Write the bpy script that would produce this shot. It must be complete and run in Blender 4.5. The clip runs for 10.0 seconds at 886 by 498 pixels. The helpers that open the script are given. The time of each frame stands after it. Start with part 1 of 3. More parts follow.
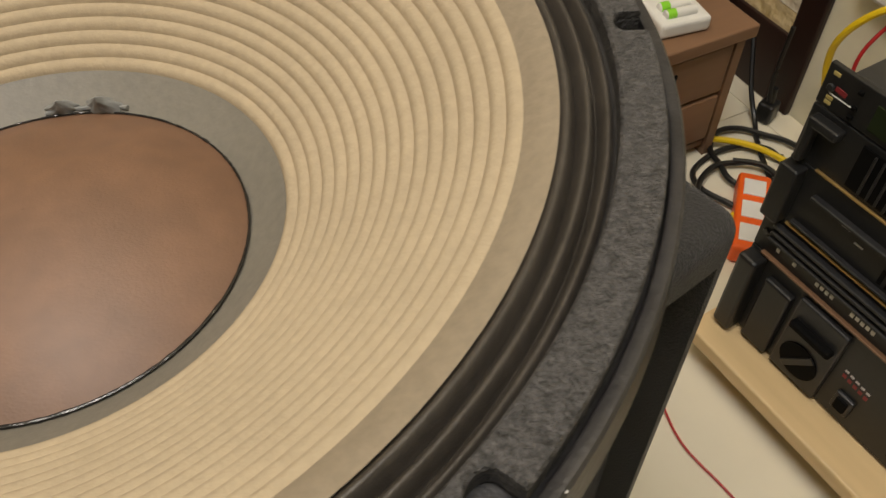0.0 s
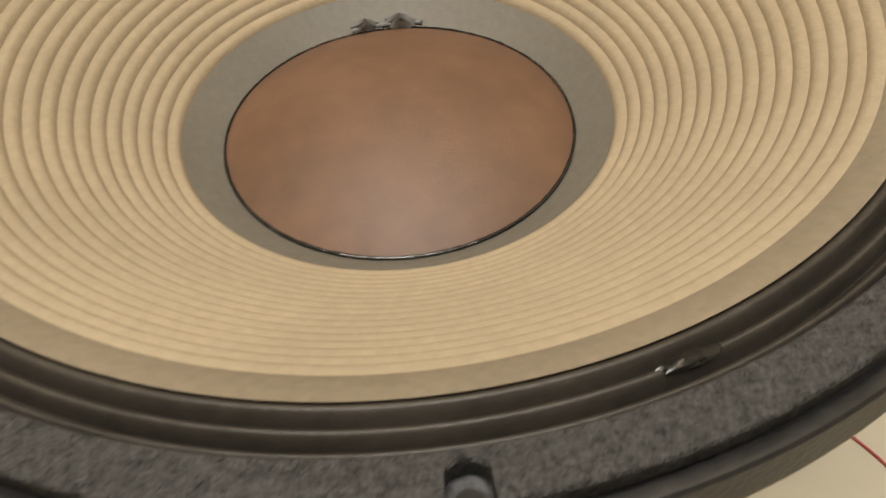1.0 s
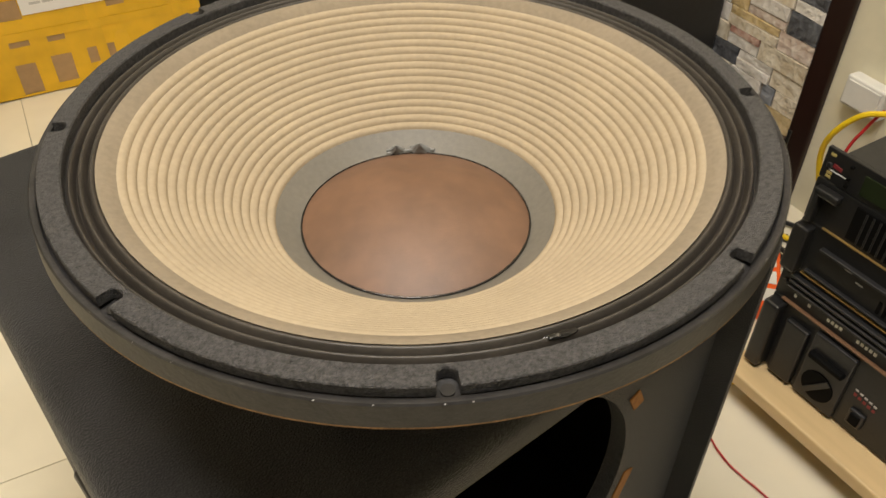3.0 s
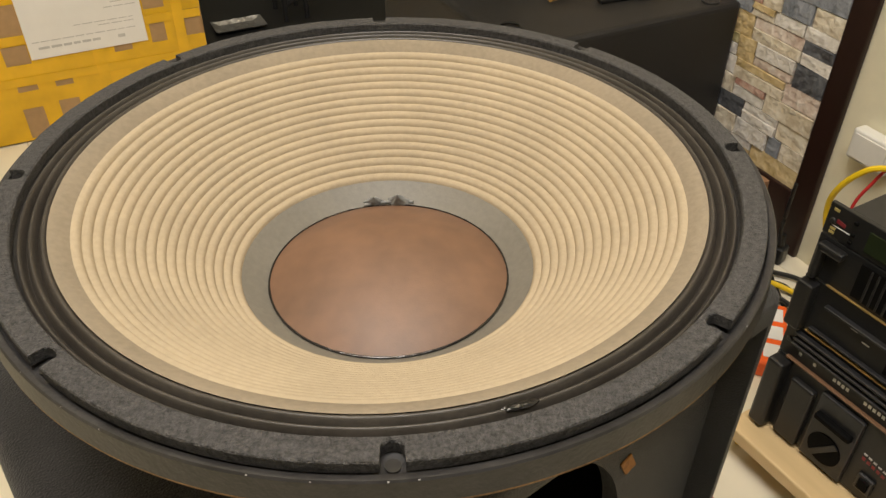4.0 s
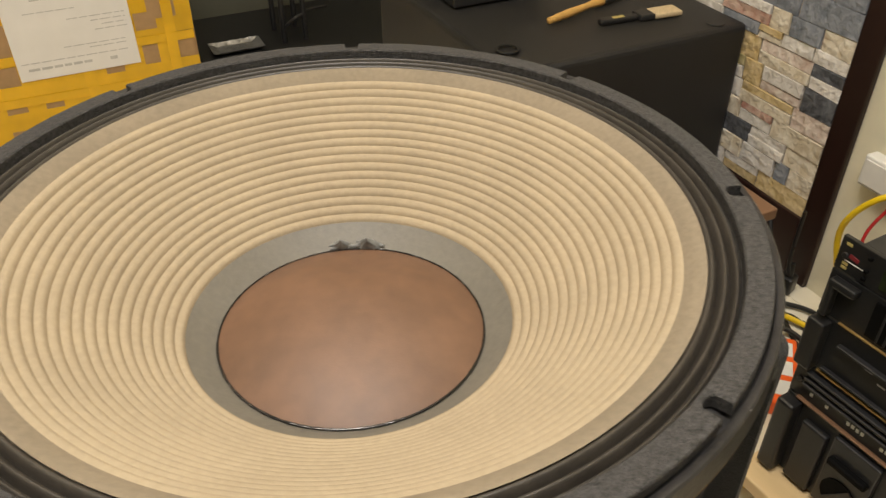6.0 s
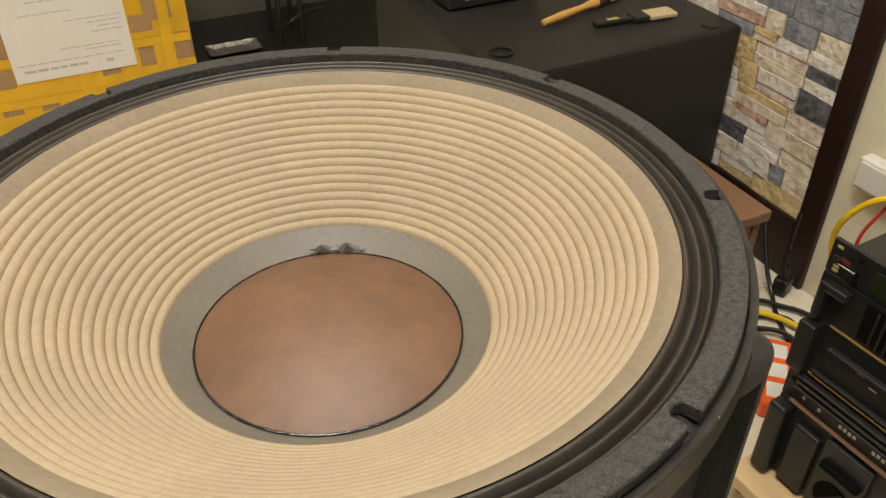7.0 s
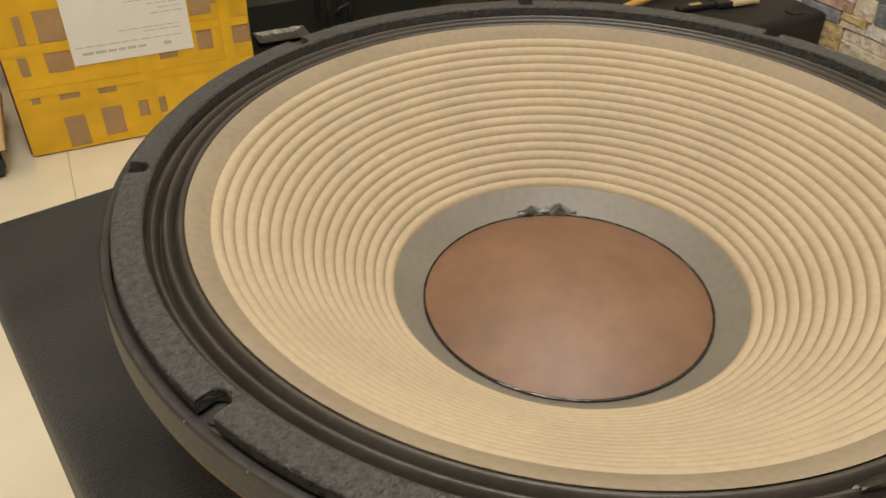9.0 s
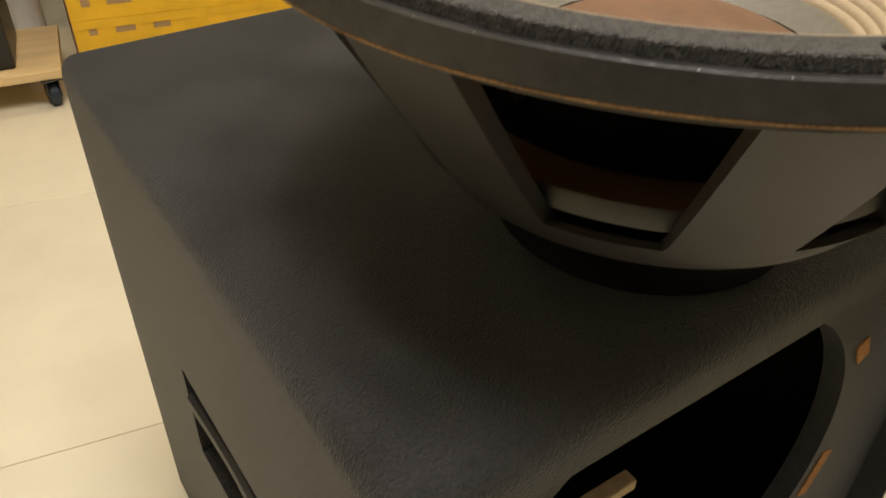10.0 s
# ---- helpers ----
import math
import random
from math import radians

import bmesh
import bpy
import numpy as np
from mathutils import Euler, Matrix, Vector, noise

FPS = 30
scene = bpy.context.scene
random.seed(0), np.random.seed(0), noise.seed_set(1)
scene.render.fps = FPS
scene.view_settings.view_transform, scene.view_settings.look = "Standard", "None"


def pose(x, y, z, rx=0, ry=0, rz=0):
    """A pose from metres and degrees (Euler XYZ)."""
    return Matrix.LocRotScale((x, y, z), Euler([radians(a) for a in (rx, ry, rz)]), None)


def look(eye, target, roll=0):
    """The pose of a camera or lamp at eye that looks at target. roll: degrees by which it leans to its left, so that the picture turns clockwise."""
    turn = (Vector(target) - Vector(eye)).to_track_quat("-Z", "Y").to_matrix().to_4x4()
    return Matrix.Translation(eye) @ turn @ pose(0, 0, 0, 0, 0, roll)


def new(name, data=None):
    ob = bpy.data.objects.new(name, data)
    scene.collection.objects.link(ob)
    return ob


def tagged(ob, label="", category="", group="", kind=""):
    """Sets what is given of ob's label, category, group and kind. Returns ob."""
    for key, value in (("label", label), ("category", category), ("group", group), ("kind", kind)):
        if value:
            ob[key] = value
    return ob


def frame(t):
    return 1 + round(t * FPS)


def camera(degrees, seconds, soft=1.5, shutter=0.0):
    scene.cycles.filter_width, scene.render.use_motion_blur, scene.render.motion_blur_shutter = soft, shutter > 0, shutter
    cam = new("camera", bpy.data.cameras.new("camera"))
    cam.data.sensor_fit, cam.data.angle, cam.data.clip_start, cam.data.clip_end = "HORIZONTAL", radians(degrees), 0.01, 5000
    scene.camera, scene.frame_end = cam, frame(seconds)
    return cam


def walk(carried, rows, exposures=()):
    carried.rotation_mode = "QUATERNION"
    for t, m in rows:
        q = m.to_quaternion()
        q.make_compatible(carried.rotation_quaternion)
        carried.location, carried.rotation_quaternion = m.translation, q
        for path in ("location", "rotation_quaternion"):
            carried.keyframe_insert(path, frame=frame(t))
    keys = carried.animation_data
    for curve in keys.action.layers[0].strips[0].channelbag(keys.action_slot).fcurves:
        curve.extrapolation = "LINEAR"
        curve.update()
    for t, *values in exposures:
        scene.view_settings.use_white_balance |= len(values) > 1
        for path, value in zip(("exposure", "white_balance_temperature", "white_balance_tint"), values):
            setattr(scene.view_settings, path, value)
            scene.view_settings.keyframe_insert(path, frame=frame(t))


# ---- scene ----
cam = camera(57.36, 10.0, soft=1.4, shutter=0.25)
PATH = [
    (0.0, 0.1412, -0.2208, 0.9519, 40.44, 0.35, -4.77),
    (0.3, 0.1092, -0.2182, 0.9533, 39.26, 0.90, -5.46),
    (0.5, 0.0637, -0.2351, 0.9442, 39.64, 1.29, -6.72),
    (1.0, -0.0086, -0.2916, 0.9551, 41.18, 2.34, -7.63),
    (1.5, -0.0399, -0.3455, 0.9754, 41.87, 0.68, -8.22),
    (2.0, -0.0606, -0.3910, 1.0206, 43.89, 0.81, -7.63),
    (2.5, -0.0533, -0.4208, 1.0498, 46.36, 0.43, -6.70),
    (3.0, -0.0236, -0.4450, 1.0720, 48.73, -0.01, -5.47),
    (3.2, -0.0103, -0.4497, 1.0815, 49.47, -0.10, -5.04),
    (4.5, 0.0056, -0.4010, 1.0453, 52.92, -0.03, -4.04),
    (5.0, -0.0027, -0.3823, 1.0384, 53.20, 0.01, -3.85),
    (5.5, 0.0031, -0.3687, 1.0438, 53.23, 0.13, -3.79),
    (6.0, 0.0320, -0.3702, 1.0443, 53.28, 0.12, -3.72),
    (6.2, 0.0515, -0.3716, 1.0441, 53.37, 0.42, -3.54),
    (7.5, 0.0308, -0.3611, 1.0446, 53.36, 0.03, -3.69),
    (8.0, -0.0105, -0.3505, 1.0412, 53.31, -0.06, -3.68),
    (8.5, -0.0497, -0.3455, 1.0165, 53.37, -0.08, -3.51),
    (9.0, -0.0897, -0.3476, 1.0035, 53.42, -0.33, -2.96),
    (9.5, -0.1147, -0.3943, 0.9445, 53.31, -0.10, -2.06),
    (10.0, -0.1349, -0.4406, 0.8918, 53.36, -0.51, -0.50),
]
walk(cam, [(t, pose(x, y, z, rx, ry, rz)) for t, x, y, z, rx, ry, rz in PATH], exposures=[(0.0, -0.28), (0.5, -0.38), (1.0, -0.32), (1.5, -0.12), (2.0, 0.0), (2.5, 0.03), (7.5, 0.0), (8.0, -0.08), (8.5, -0.12), (9.0, -0.1), (9.5, 0.03), (10.0, 0.05)])

# ---- world, lights ----
RIM = 0.80            # height of the loudspeaker's rim above the floor
ROOM = 22.0           # turn of the room's walls, degrees
world = bpy.data.worlds.new("world")
scene.world = world
world.use_nodes = True
world.node_tree.nodes["Background"].inputs["Color"].default_value = (1.0, 0.86, 0.66, 1)
world.node_tree.nodes["Background"].inputs["Strength"].default_value = 0.02


def room(a, b, z=0.0):
    """A point of the room: a along the back wall, b away from the viewer, z up."""
    c, s = math.cos(radians(ROOM)), math.sin(radians(ROOM))
    return Vector((a * c - b * s, a * s + b * c, z))


def room_pose(a, b, z=0.0, turn=0.0):
    p = room(a, b, z)
    return pose(p.x, p.y, p.z, 0, 0, ROOM + turn)


WARM, MILD, COOL = (1.0, 0.84, 0.58), (1.0, 0.93, 0.86), (0.97, 0.965, 0.965)
# none is in view; WARM ones are added to brighten walls, box, floor
LAMPS = [(0.56, 0.46, 4.5, WARM), (-0.18, 0.02, 16, MILD), (-0.62, -0.02, 9, MILD), (-0.36, -0.62, 12, COOL), (0.20, -0.66, 12, COOL), (0.1, 1.85, 5, WARM), (-1.7, 1.6, 8, WARM), (-2.9, -0.2, 12, WARM)]
for a, b, watts, tone in LAMPS:
    la = bpy.data.lights.new("assumed_ceiling_lamp", "AREA")
    la.shape, la.size, la.energy, la.color = "DISK", 0.36, watts, tone
    lo = new("assumed_ceiling_lamp", la)
    p = room(a, b, 2.815)
    lo.matrix_world = look(p, p - Vector((0, 0.0001, 1)))

# ---- materials ----


def mat(name, color, rough=0.6, metal=0.0, var=0.12, scale=40, bump=0.0, bscale=400, spec=0.5, coarse=4, stretch=None, color2=None, edge=0.5, sheen=0.0):
    m = bpy.data.materials.new(name)
    m.use_nodes = True
    nt = m.node_tree
    b = nt.nodes["Principled BSDF"]
    tc = nt.nodes.new("ShaderNodeTexCoord")
    src = tc.outputs["Object"]
    if stretch:
        mp = nt.nodes.new("ShaderNodeMapping")
        mp.inputs["Scale"].default_value = stretch
        nt.links.new(src, mp.inputs["Vector"])
        src = mp.outputs["Vector"]

    def tex(s, detail):
        n = nt.nodes.new("ShaderNodeTexNoise")
        n.inputs["Scale"].default_value, n.inputs["Detail"].default_value = s, detail
        nt.links.new(src, n.inputs["Vector"])
        return n
    n1, n2 = tex(scale, 5), tex(coarse, 3)
    add = nt.nodes.new("ShaderNodeMath")
    add.operation = "ADD"
    nt.links.new(n1.outputs["Fac"], add.inputs[0])
    nt.links.new(n2.outputs["Fac"], add.inputs[1])
    ramp = nt.nodes.new("ShaderNodeMapRange")
    ramp.inputs["From Min"].default_value, ramp.inputs["From Max"].default_value = 0.7, 1.3
    nt.links.new(add.outputs[0], ramp.inputs["Value"])
    mix = nt.nodes.new("ShaderNodeMix")
    mix.data_type = "RGBA"
    c2 = color2 or tuple(min(1, c * (1 + var)) for c in color)
    c1 = color if color2 else tuple(c * (1 - var) for c in color)
    mix.inputs["A"].default_value, mix.inputs["B"].default_value = (*c1, 1), (*c2, 1)
    nt.links.new(ramp.outputs["Result"], mix.inputs["Factor"])
    nt.links.new(mix.outputs["Result"], b.inputs["Base Color"])
    rr = nt.nodes.new("ShaderNodeMapRange")
    rr.inputs["To Min"].default_value, rr.inputs["To Max"].default_value = max(0, rough - 0.08), min(1, rough + 0.08)
    nt.links.new(n2.outputs["Fac"], rr.inputs["Value"])
    nt.links.new(rr.outputs["Result"], b.inputs["Roughness"])
    b.inputs["Metallic"].default_value, b.inputs["Specular IOR Level"].default_value = metal, spec
    b.inputs["Sheen Weight"].default_value, b.inputs["Sheen Roughness"].default_value = sheen, 0.45
    if bump:
        n3 = tex(bscale, 3)
        bp = nt.nodes.new("ShaderNodeBump")
        bp.inputs["Strength"].default_value, bp.inputs["Distance"].default_value = edge, bump
        nt.links.new(n3.outputs["Fac"], bp.inputs["Height"])
        nt.links.new(bp.outputs["Normal"], b.inputs["Normal"])
    return m


M = {
    "cone": mat("cone_paper", (0.395, 0.322, 0.220), 0.9, var=0.08, scale=260, bump=0.0006, bscale=700, coarse=14, spec=0.08),
    "cone_smooth": mat("cone_rim_paper", (0.245, 0.20, 0.14), 0.85, var=0.12, scale=260, bump=0.0003, bscale=700, coarse=14, spec=0.3),
    "neck": mat("grey_coated_paper", (0.165, 0.152, 0.125), 0.55, var=0.12, scale=240, bump=0.0003, bscale=600, coarse=12),
    "cap": mat("brown_felt_cap", (0.150, 0.076, 0.040), 0.58, var=0.18, scale=70, bump=0.0002, bscale=900, coarse=22, spec=0.8),
    "glue": mat("black_glue", (0.012, 0.011, 0.01), 0.2, var=0.3, scale=200, bump=0.001, bscale=260),
    "lump": mat("grey_glue", (0.19, 0.195, 0.19), 0.35, var=0.3, scale=200, bump=0.001, bscale=260),
    "surround": mat("doped_cloth", (0.050, 0.043, 0.035), 0.40, var=0.25, scale=300, bump=0.0003, bscale=1500, coarse=30),
    "gasket": mat("foam_gasket", (0.050, 0.0475, 0.0465), 0.58, var=0.8, scale=800, bump=0.0015, edge=1.0, bscale=900, coarse=320),
    "frame": mat("dark_painted_alloy", (0.023, 0.0215, 0.021), 0.42, var=0.45, scale=140, bump=0.0006, bscale=420, coarse=18),
    "basket": mat("taupe_painted_alloy", (0.034, 0.031, 0.029), 0.5, var=0.12, scale=90, bump=0.0002, bscale=700, coarse=10),
    "cork": mat("cork_strip", (0.27, 0.16, 0.075), 0.9, var=0.5, scale=600, bump=0.001, bscale=800, coarse=90),
    "black": mat("black_felt", (0.006, 0.006, 0.006), 0.9, var=0.3, spec=0.1),
    "steel": mat("bright_steel", (0.10, 0.098, 0.095), 0.5, 1.0, var=0.1),
    "orange_paper": mat("brown_cone_back", (0.50, 0.20, 0.06), 0.8, var=0.2),
    "cab": mat("black_textured_paint", (0.024, 0.0232, 0.0228), 0.46, var=0.7, scale=420, bump=0.0024, bscale=620, coarse=9, spec=0.25, edge=1.0, sheen=0.11),
    "cab_matt": mat("black_matt_carpet_paint", (0.014, 0.0135, 0.013), 0.45, var=0.4, scale=220, bump=0.0016, bscale=800, coarse=6, spec=0.4, sheen=0.06),
    # near-black: the shade inside the cabinet is put into this colour
    "cab_in": mat("dark_cabinet_inside", (0.010, 0.009, 0.008), 0.85, var=0.3, scale=120),
    "rust": mat("rusty_wood", (0.30, 0.13, 0.03), 0.8, var=0.5, scale=180),
    "rawwood": mat("raw_wood", (0.55, 0.40, 0.26), 0.7, var=0.2, scale=60),
    "floor": mat("cream_glazed_tile", (0.78, 0.72, 0.57), 0.16, var=0.05, scale=9, coarse=1.5),
    "joint": mat("tile_joint", (0.46, 0.42, 0.33), 0.8, var=0.2),
    "wall": mat("cream_wall_paint", (0.76, 0.71, 0.54), 0.6, var=0.05, scale=30, bump=0.0006, bscale=120, coarse=2),
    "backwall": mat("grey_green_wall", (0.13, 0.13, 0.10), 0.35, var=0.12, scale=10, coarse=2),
    "ceiling": mat("white_ceiling", (0.78, 0.76, 0.70), 0.8, var=0.03),
    "darkwood": mat("dark_brown_stained_wood", (0.020, 0.007, 0.005), 0.42, var=0.4, scale=30, coarse=6, stretch=(1, 1, 0.12)),
    "drawer": mat("brown_laminate", (0.22, 0.12, 0.065), 0.45, var=0.2, scale=22, coarse=5, stretch=(0.15, 1, 1)),
    "pine": mat("pale_pine", (0.66, 0.48, 0.25), 0.55, var=0.14, scale=30, coarse=8, stretch=(0.12, 1, 1)),
    "plastic": mat("black_plastic", (0.014, 0.014, 0.014), 0.38, var=0.25, scale=200, bump=0.0002, bscale=900),
    "metal_black": mat("black_painted_metal", (0.022, 0.022, 0.023), 0.35, var=0.25, scale=80, bump=0.0002, bscale=700),
    "grille": mat("dark_vent", (0.003, 0.003, 0.003), 0.7, var=0.3, spec=0.1),
    "lcd": mat("green_black_display", (0.02, 0.028, 0.012), 0.12, var=0.1),
    "red_print": mat("red_print", (0.22, 0.02, 0.025), 0.5, var=0.1),
    "white_print": mat("white_print", (0.75, 0.75, 0.72), 0.5, var=0.05),
    "yellow_print": mat("yellow_print", (0.45, 0.36, 0.12), 0.5, var=0.05),
    "gold": mat("gold_trim", (0.62, 0.42, 0.16), 0.35, 0.8, var=0.1),
    "card": mat("brown_cardboard", (0.40, 0.25, 0.12), 0.8, var=0.12, scale=60, coarse=8),
    "tape": mat("yellow_packing_tape", (0.74, 0.43, 0.012), 0.25, var=0.16, scale=14, coarse=5, bump=0.0015, bscale=22, edge=0.2),
    "paper": mat("white_paper", (0.80, 0.78, 0.76), 0.7, var=0.04, scale=20),
    "ink": mat("grey_ink", (0.52, 0.51, 0.50), 0.7, var=0.1),
    "yellow_cable": mat("yellow_cable_jacket", (0.80, 0.55, 0.01), 0.4, var=0.1),
    "black_cable": mat("black_cable_jacket", (0.01, 0.01, 0.01), 0.4, var=0.2),
    "red_wire": mat("red_wire_jacket", (0.45, 0.02, 0.02), 0.4, var=0.1),
    "orange": mat("orange_plastic", (0.85, 0.12, 0.01), 0.4, var=0.08),
    "white_plastic": mat("white_plastic", (0.75, 0.74, 0.70), 0.4, var=0.05),
    "green": mat("green_wrap", (0.25, 0.65, 0.03), 0.4, var=0.1),
    "blue": mat("blue_rubber", (0.012, 0.022, 0.04), 0.5, var=0.2),
    "bristle": mat("pale_bristle", (0.60, 0.47, 0.28), 0.8, var=0.25, scale=300),
    "handle_wood": mat("orange_pine_handle", (0.62, 0.36, 0.10), 0.4, var=0.15),
    "foil": mat("crumpled_foil", (0.42, 0.42, 0.42), 0.45, 0.9, var=0.3, bump=0.01, bscale=40),
}
STONES = [mat("stone_" + n, c, 0.8, scale=70, bump=0.012, bscale=70, coarse=26, color2=d, spec=0.3) for n, c, d in (
    ("cream", (0.56, 0.47, 0.33), (0.84, 0.78, 0.66)), ("white", (0.60, 0.56, 0.50), (0.86, 0.83, 0.79)), ("grey", (0.17, 0.19, 0.22), (0.33, 0.35, 0.39)),
    ("tan", (0.50, 0.36, 0.15), (0.74, 0.60, 0.36)), ("pink", (0.50, 0.36, 0.29), (0.80, 0.72, 0.64)), ("rose", (0.45, 0.22, 0.17), (0.68, 0.52, 0.43)),
    ("slate", (0.05, 0.05, 0.055), (0.17, 0.18, 0.20)), ("olive", (0.34, 0.29, 0.12), (0.62, 0.54, 0.33)))]
M["olive"] = mat("dusty_brown_fibre", (0.022, 0.019, 0.014), 0.8, var=0.4, scale=300)
M["mortar"] = mat("pale_mortar", (0.30, 0.27, 0.23), 0.85, var=0.3, scale=30)
M["lamp"] = bpy.data.materials.new("lamp_glow")
M["lamp"].use_nodes = True
M["lamp"].node_tree.nodes["Principled BSDF"].inputs["Emission Color"].default_value = (1, 0.82, 0.58, 1)
M["lamp"].node_tree.nodes["Principled BSDF"].inputs["Emission Strength"].default_value = 6.0

# ---- builders ----


def empty(name, m, label, category, group="", kind=""):
    e = new(name)
    e.empty_display_size = 0.05
    e.matrix_world = m
    return tagged(e, label, category, group, kind)


def part(name, bm, material, parent=None, label="", smooth=False, m=None):
    me = bpy.data.meshes.new(name)
    bmesh.ops.recalc_face_normals(bm, faces=bm.faces)
    bm.to_mesh(me)
    bm.free()
    for mm in (material if isinstance(material, list) else [material]):
        me.materials.append(mm)
    if smooth:
        for p in me.polygons:
            p.use_smooth = True
        me.set_sharp_from_angle(angle=radians(34))
    ob = new(name, me)
    if parent:
        ob.parent = parent
    if m is not None:
        ob.matrix_basis = m
    return tagged(ob, label)


def box(sx, sy, sz, at=(0, 0, 0), bevel=0.0, seg=2, bm=None):
    """A box of that size, centred in x and y, from z = at.z upwards."""
    bm = bm or bmesh.new()
    vs = bmesh.ops.create_cube(bm, size=1.0)["verts"]
    bmesh.ops.scale(bm, vec=(sx, sy, sz), verts=vs)
    bmesh.ops.translate(bm, vec=(at[0], at[1], at[2] + sz / 2), verts=vs)
    if bevel:
        es = list({e for v in vs for e in v.link_edges})
        bmesh.ops.bevel(bm, geom=es, offset=bevel, segments=seg, profile=0.5, affect="EDGES")
    return bm


def lathe(profile, seg=192, bm=None, a0=0.0, a1=360.0, closed_profile=False):
    bm = bm or bmesh.new()
    full = abs(a1 - a0 - 360) < 1e-6
    n = seg if full else seg + 1
    rings = []
    for i in range(n):
        a = radians(a0 + (a1 - a0) * i / seg)
        rings.append([bm.verts.new((r * math.cos(a), r * math.sin(a), z)) for r, z in profile])
    k = len(profile)
    for i in range(seg):
        p, q = rings[i], rings[(i + 1) % n]
        for j in range(k if closed_profile else k - 1):
            bm.faces.new((p[j], q[j], q[(j + 1) % k], p[(j + 1) % k]))
    if closed_profile and not full:
        bm.faces.new(rings[0])
        bm.faces.new(rings[-1][::-1])
    return bm


def cyl(r, h, at=(0, 0, 0), seg=24, bevel=0.0, bm=None, r2=None):
    bm = bm or bmesh.new()
    b = min(bevel, h / 3)
    r2 = r if r2 is None else r2
    prof = [(0.0001, 0), (r - b, 0), (r, b), (r2, h - b), (r2 - b, h), (0.0001, h)] if b else [(0.0001, 0), (r, 0), (r2, h), (0.0001, h)]
    before = set(bm.verts)
    lathe(prof, seg, bm)
    vs = [v for v in bm.verts if v not in before]
    bmesh.ops.translate(bm, vec=at, verts=vs)
    return bm


def smooth_line(pts, n):
    """n points on a Catmull-Rom line through pts."""
    pts = [Vector(p) for p in pts]
    q = [2 * pts[0] - pts[1]] + pts + [2 * pts[-1] - pts[-2]]
    out = []
    for i in range(n):
        t = i / (n - 1) * (len(pts) - 1)
        k = min(int(t), len(pts) - 2)
        t -= k
        a, b, c, d = q[k:k + 4]
        out.append(0.5 * (2 * b + (c - a) * t + (2 * a - 5 * b + 4 * c - d) * t * t + (3 * b - a - 3 * c + d) * t ** 3))
    return out


def tube(pts, r, n=40, seg=10, bm=None):
    bm = bm or bmesh.new()
    line = smooth_line(pts, n) if n else [Vector(p) for p in pts]
    rings = []
    for i, p in enumerate(line):
        d = (line[min(i + 1, len(line) - 1)] - line[max(i - 1, 0)]).normalized()
        s = d.cross(Vector((0, 0, 1)))
        s = (s if s.length > 0.05 else d.cross(Vector((1, 0, 0)))).normalized()
        t = s.cross(d)
        rings.append([bm.verts.new(p + r * (math.cos(2 * math.pi * k / seg) * s + math.sin(2 * math.pi * k / seg) * t)) for k in range(seg)])
    for p, q in zip(rings, rings[1:]):
        for k in range(seg):
            bm.faces.new((p[k], p[(k + 1) % seg], q[(k + 1) % seg], q[k]))
    bm.faces.new(rings[0][::-1])
    bm.faces.new(rings[-1])
    return bm


# ---- the room ----
EAST, BACK, WEST, NEAR, HIGH = 1.105, 2.42, -3.6, -2.6, 2.85


def slab(name, a0, a1, b0, b1, z0, z1, material, label, bevel=0.0):
    ob = part(name, box(a1 - a0, b1 - b0, z1 - z0, bevel=bevel), material)
    ob.matrix_world = room_pose((a0 + a1) / 2, (b0 + b1) / 2, z0)
    return tagged(ob, label, name.split("_")[0], kind="structure")


floor = slab("floor", WEST, EAST, NEAR, BACK, -0.1, -0.003, M["joint"], "grey joints under the cream tiled floor")
slab("ceiling", WEST, EAST, NEAR, BACK, HIGH, HIGH + 0.1, M["ceiling"], "plain white painted ceiling")
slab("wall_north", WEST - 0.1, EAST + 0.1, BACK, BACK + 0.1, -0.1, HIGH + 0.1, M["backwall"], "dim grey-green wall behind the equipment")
# never in view; its dark colour is chosen to hold down bounced light
slab("wall_south", WEST - 0.1, EAST + 0.1, NEAR - 0.1, NEAR, -0.1, HIGH + 0.1, M["backwall"], "unseen grey-green wall behind the viewer, dark to cut bounced light")
slab("wall_west", WEST - 0.1, WEST, NEAR, BACK, -0.1, HIGH + 0.1, M["wall"], "plain cream painted wall")
slab("wall_east", EAST, EAST + 0.1, NEAR, BACK, -0.1, HIGH + 0.1, M["wall"], "cream painted wall with a framed stone panel")

# fixtures for the assumed ceiling lamps, all out of view
for a, b, watts, tone in LAMPS:
    e = empty("assumed_ceiling_light", room_pose(a, b, HIGH - 0.03), "assumed round warm white ceiling light, out of view", "lamp", "ceiling lights")
    part("housing", lathe([(0.001, 0.03), (0.20, 0.03), (0.21, 0.0), (0.195, 0.0), (0.19, 0.012), (0.001, 0.012)], 48), M["white_plastic"], e)
    part("diffuser", lathe([(0.001, 0.006), (0.18, 0.006), (0.19, 0.011)], 48), M["lamp"], e)

# framed stone panel on the east wall: dark posts, bottom rail, split-face stones
POST = 0.470
POST_WIDE = 0.052
for b in (POST, 1.75):
    slab("trim_post", EAST - 0.014, EAST, b, b + POST_WIDE, 0.0, HIGH, M["darkwood"], "dark brown stained wooden post", 0.004)
slab("trim_rail", EAST - 0.014, EAST, POST + POST_WIDE, 1.75, 0.0, 0.138, M["darkwood"], "dark brown stained bottom rail", 0.004)

# ---- the loudspeaker ----


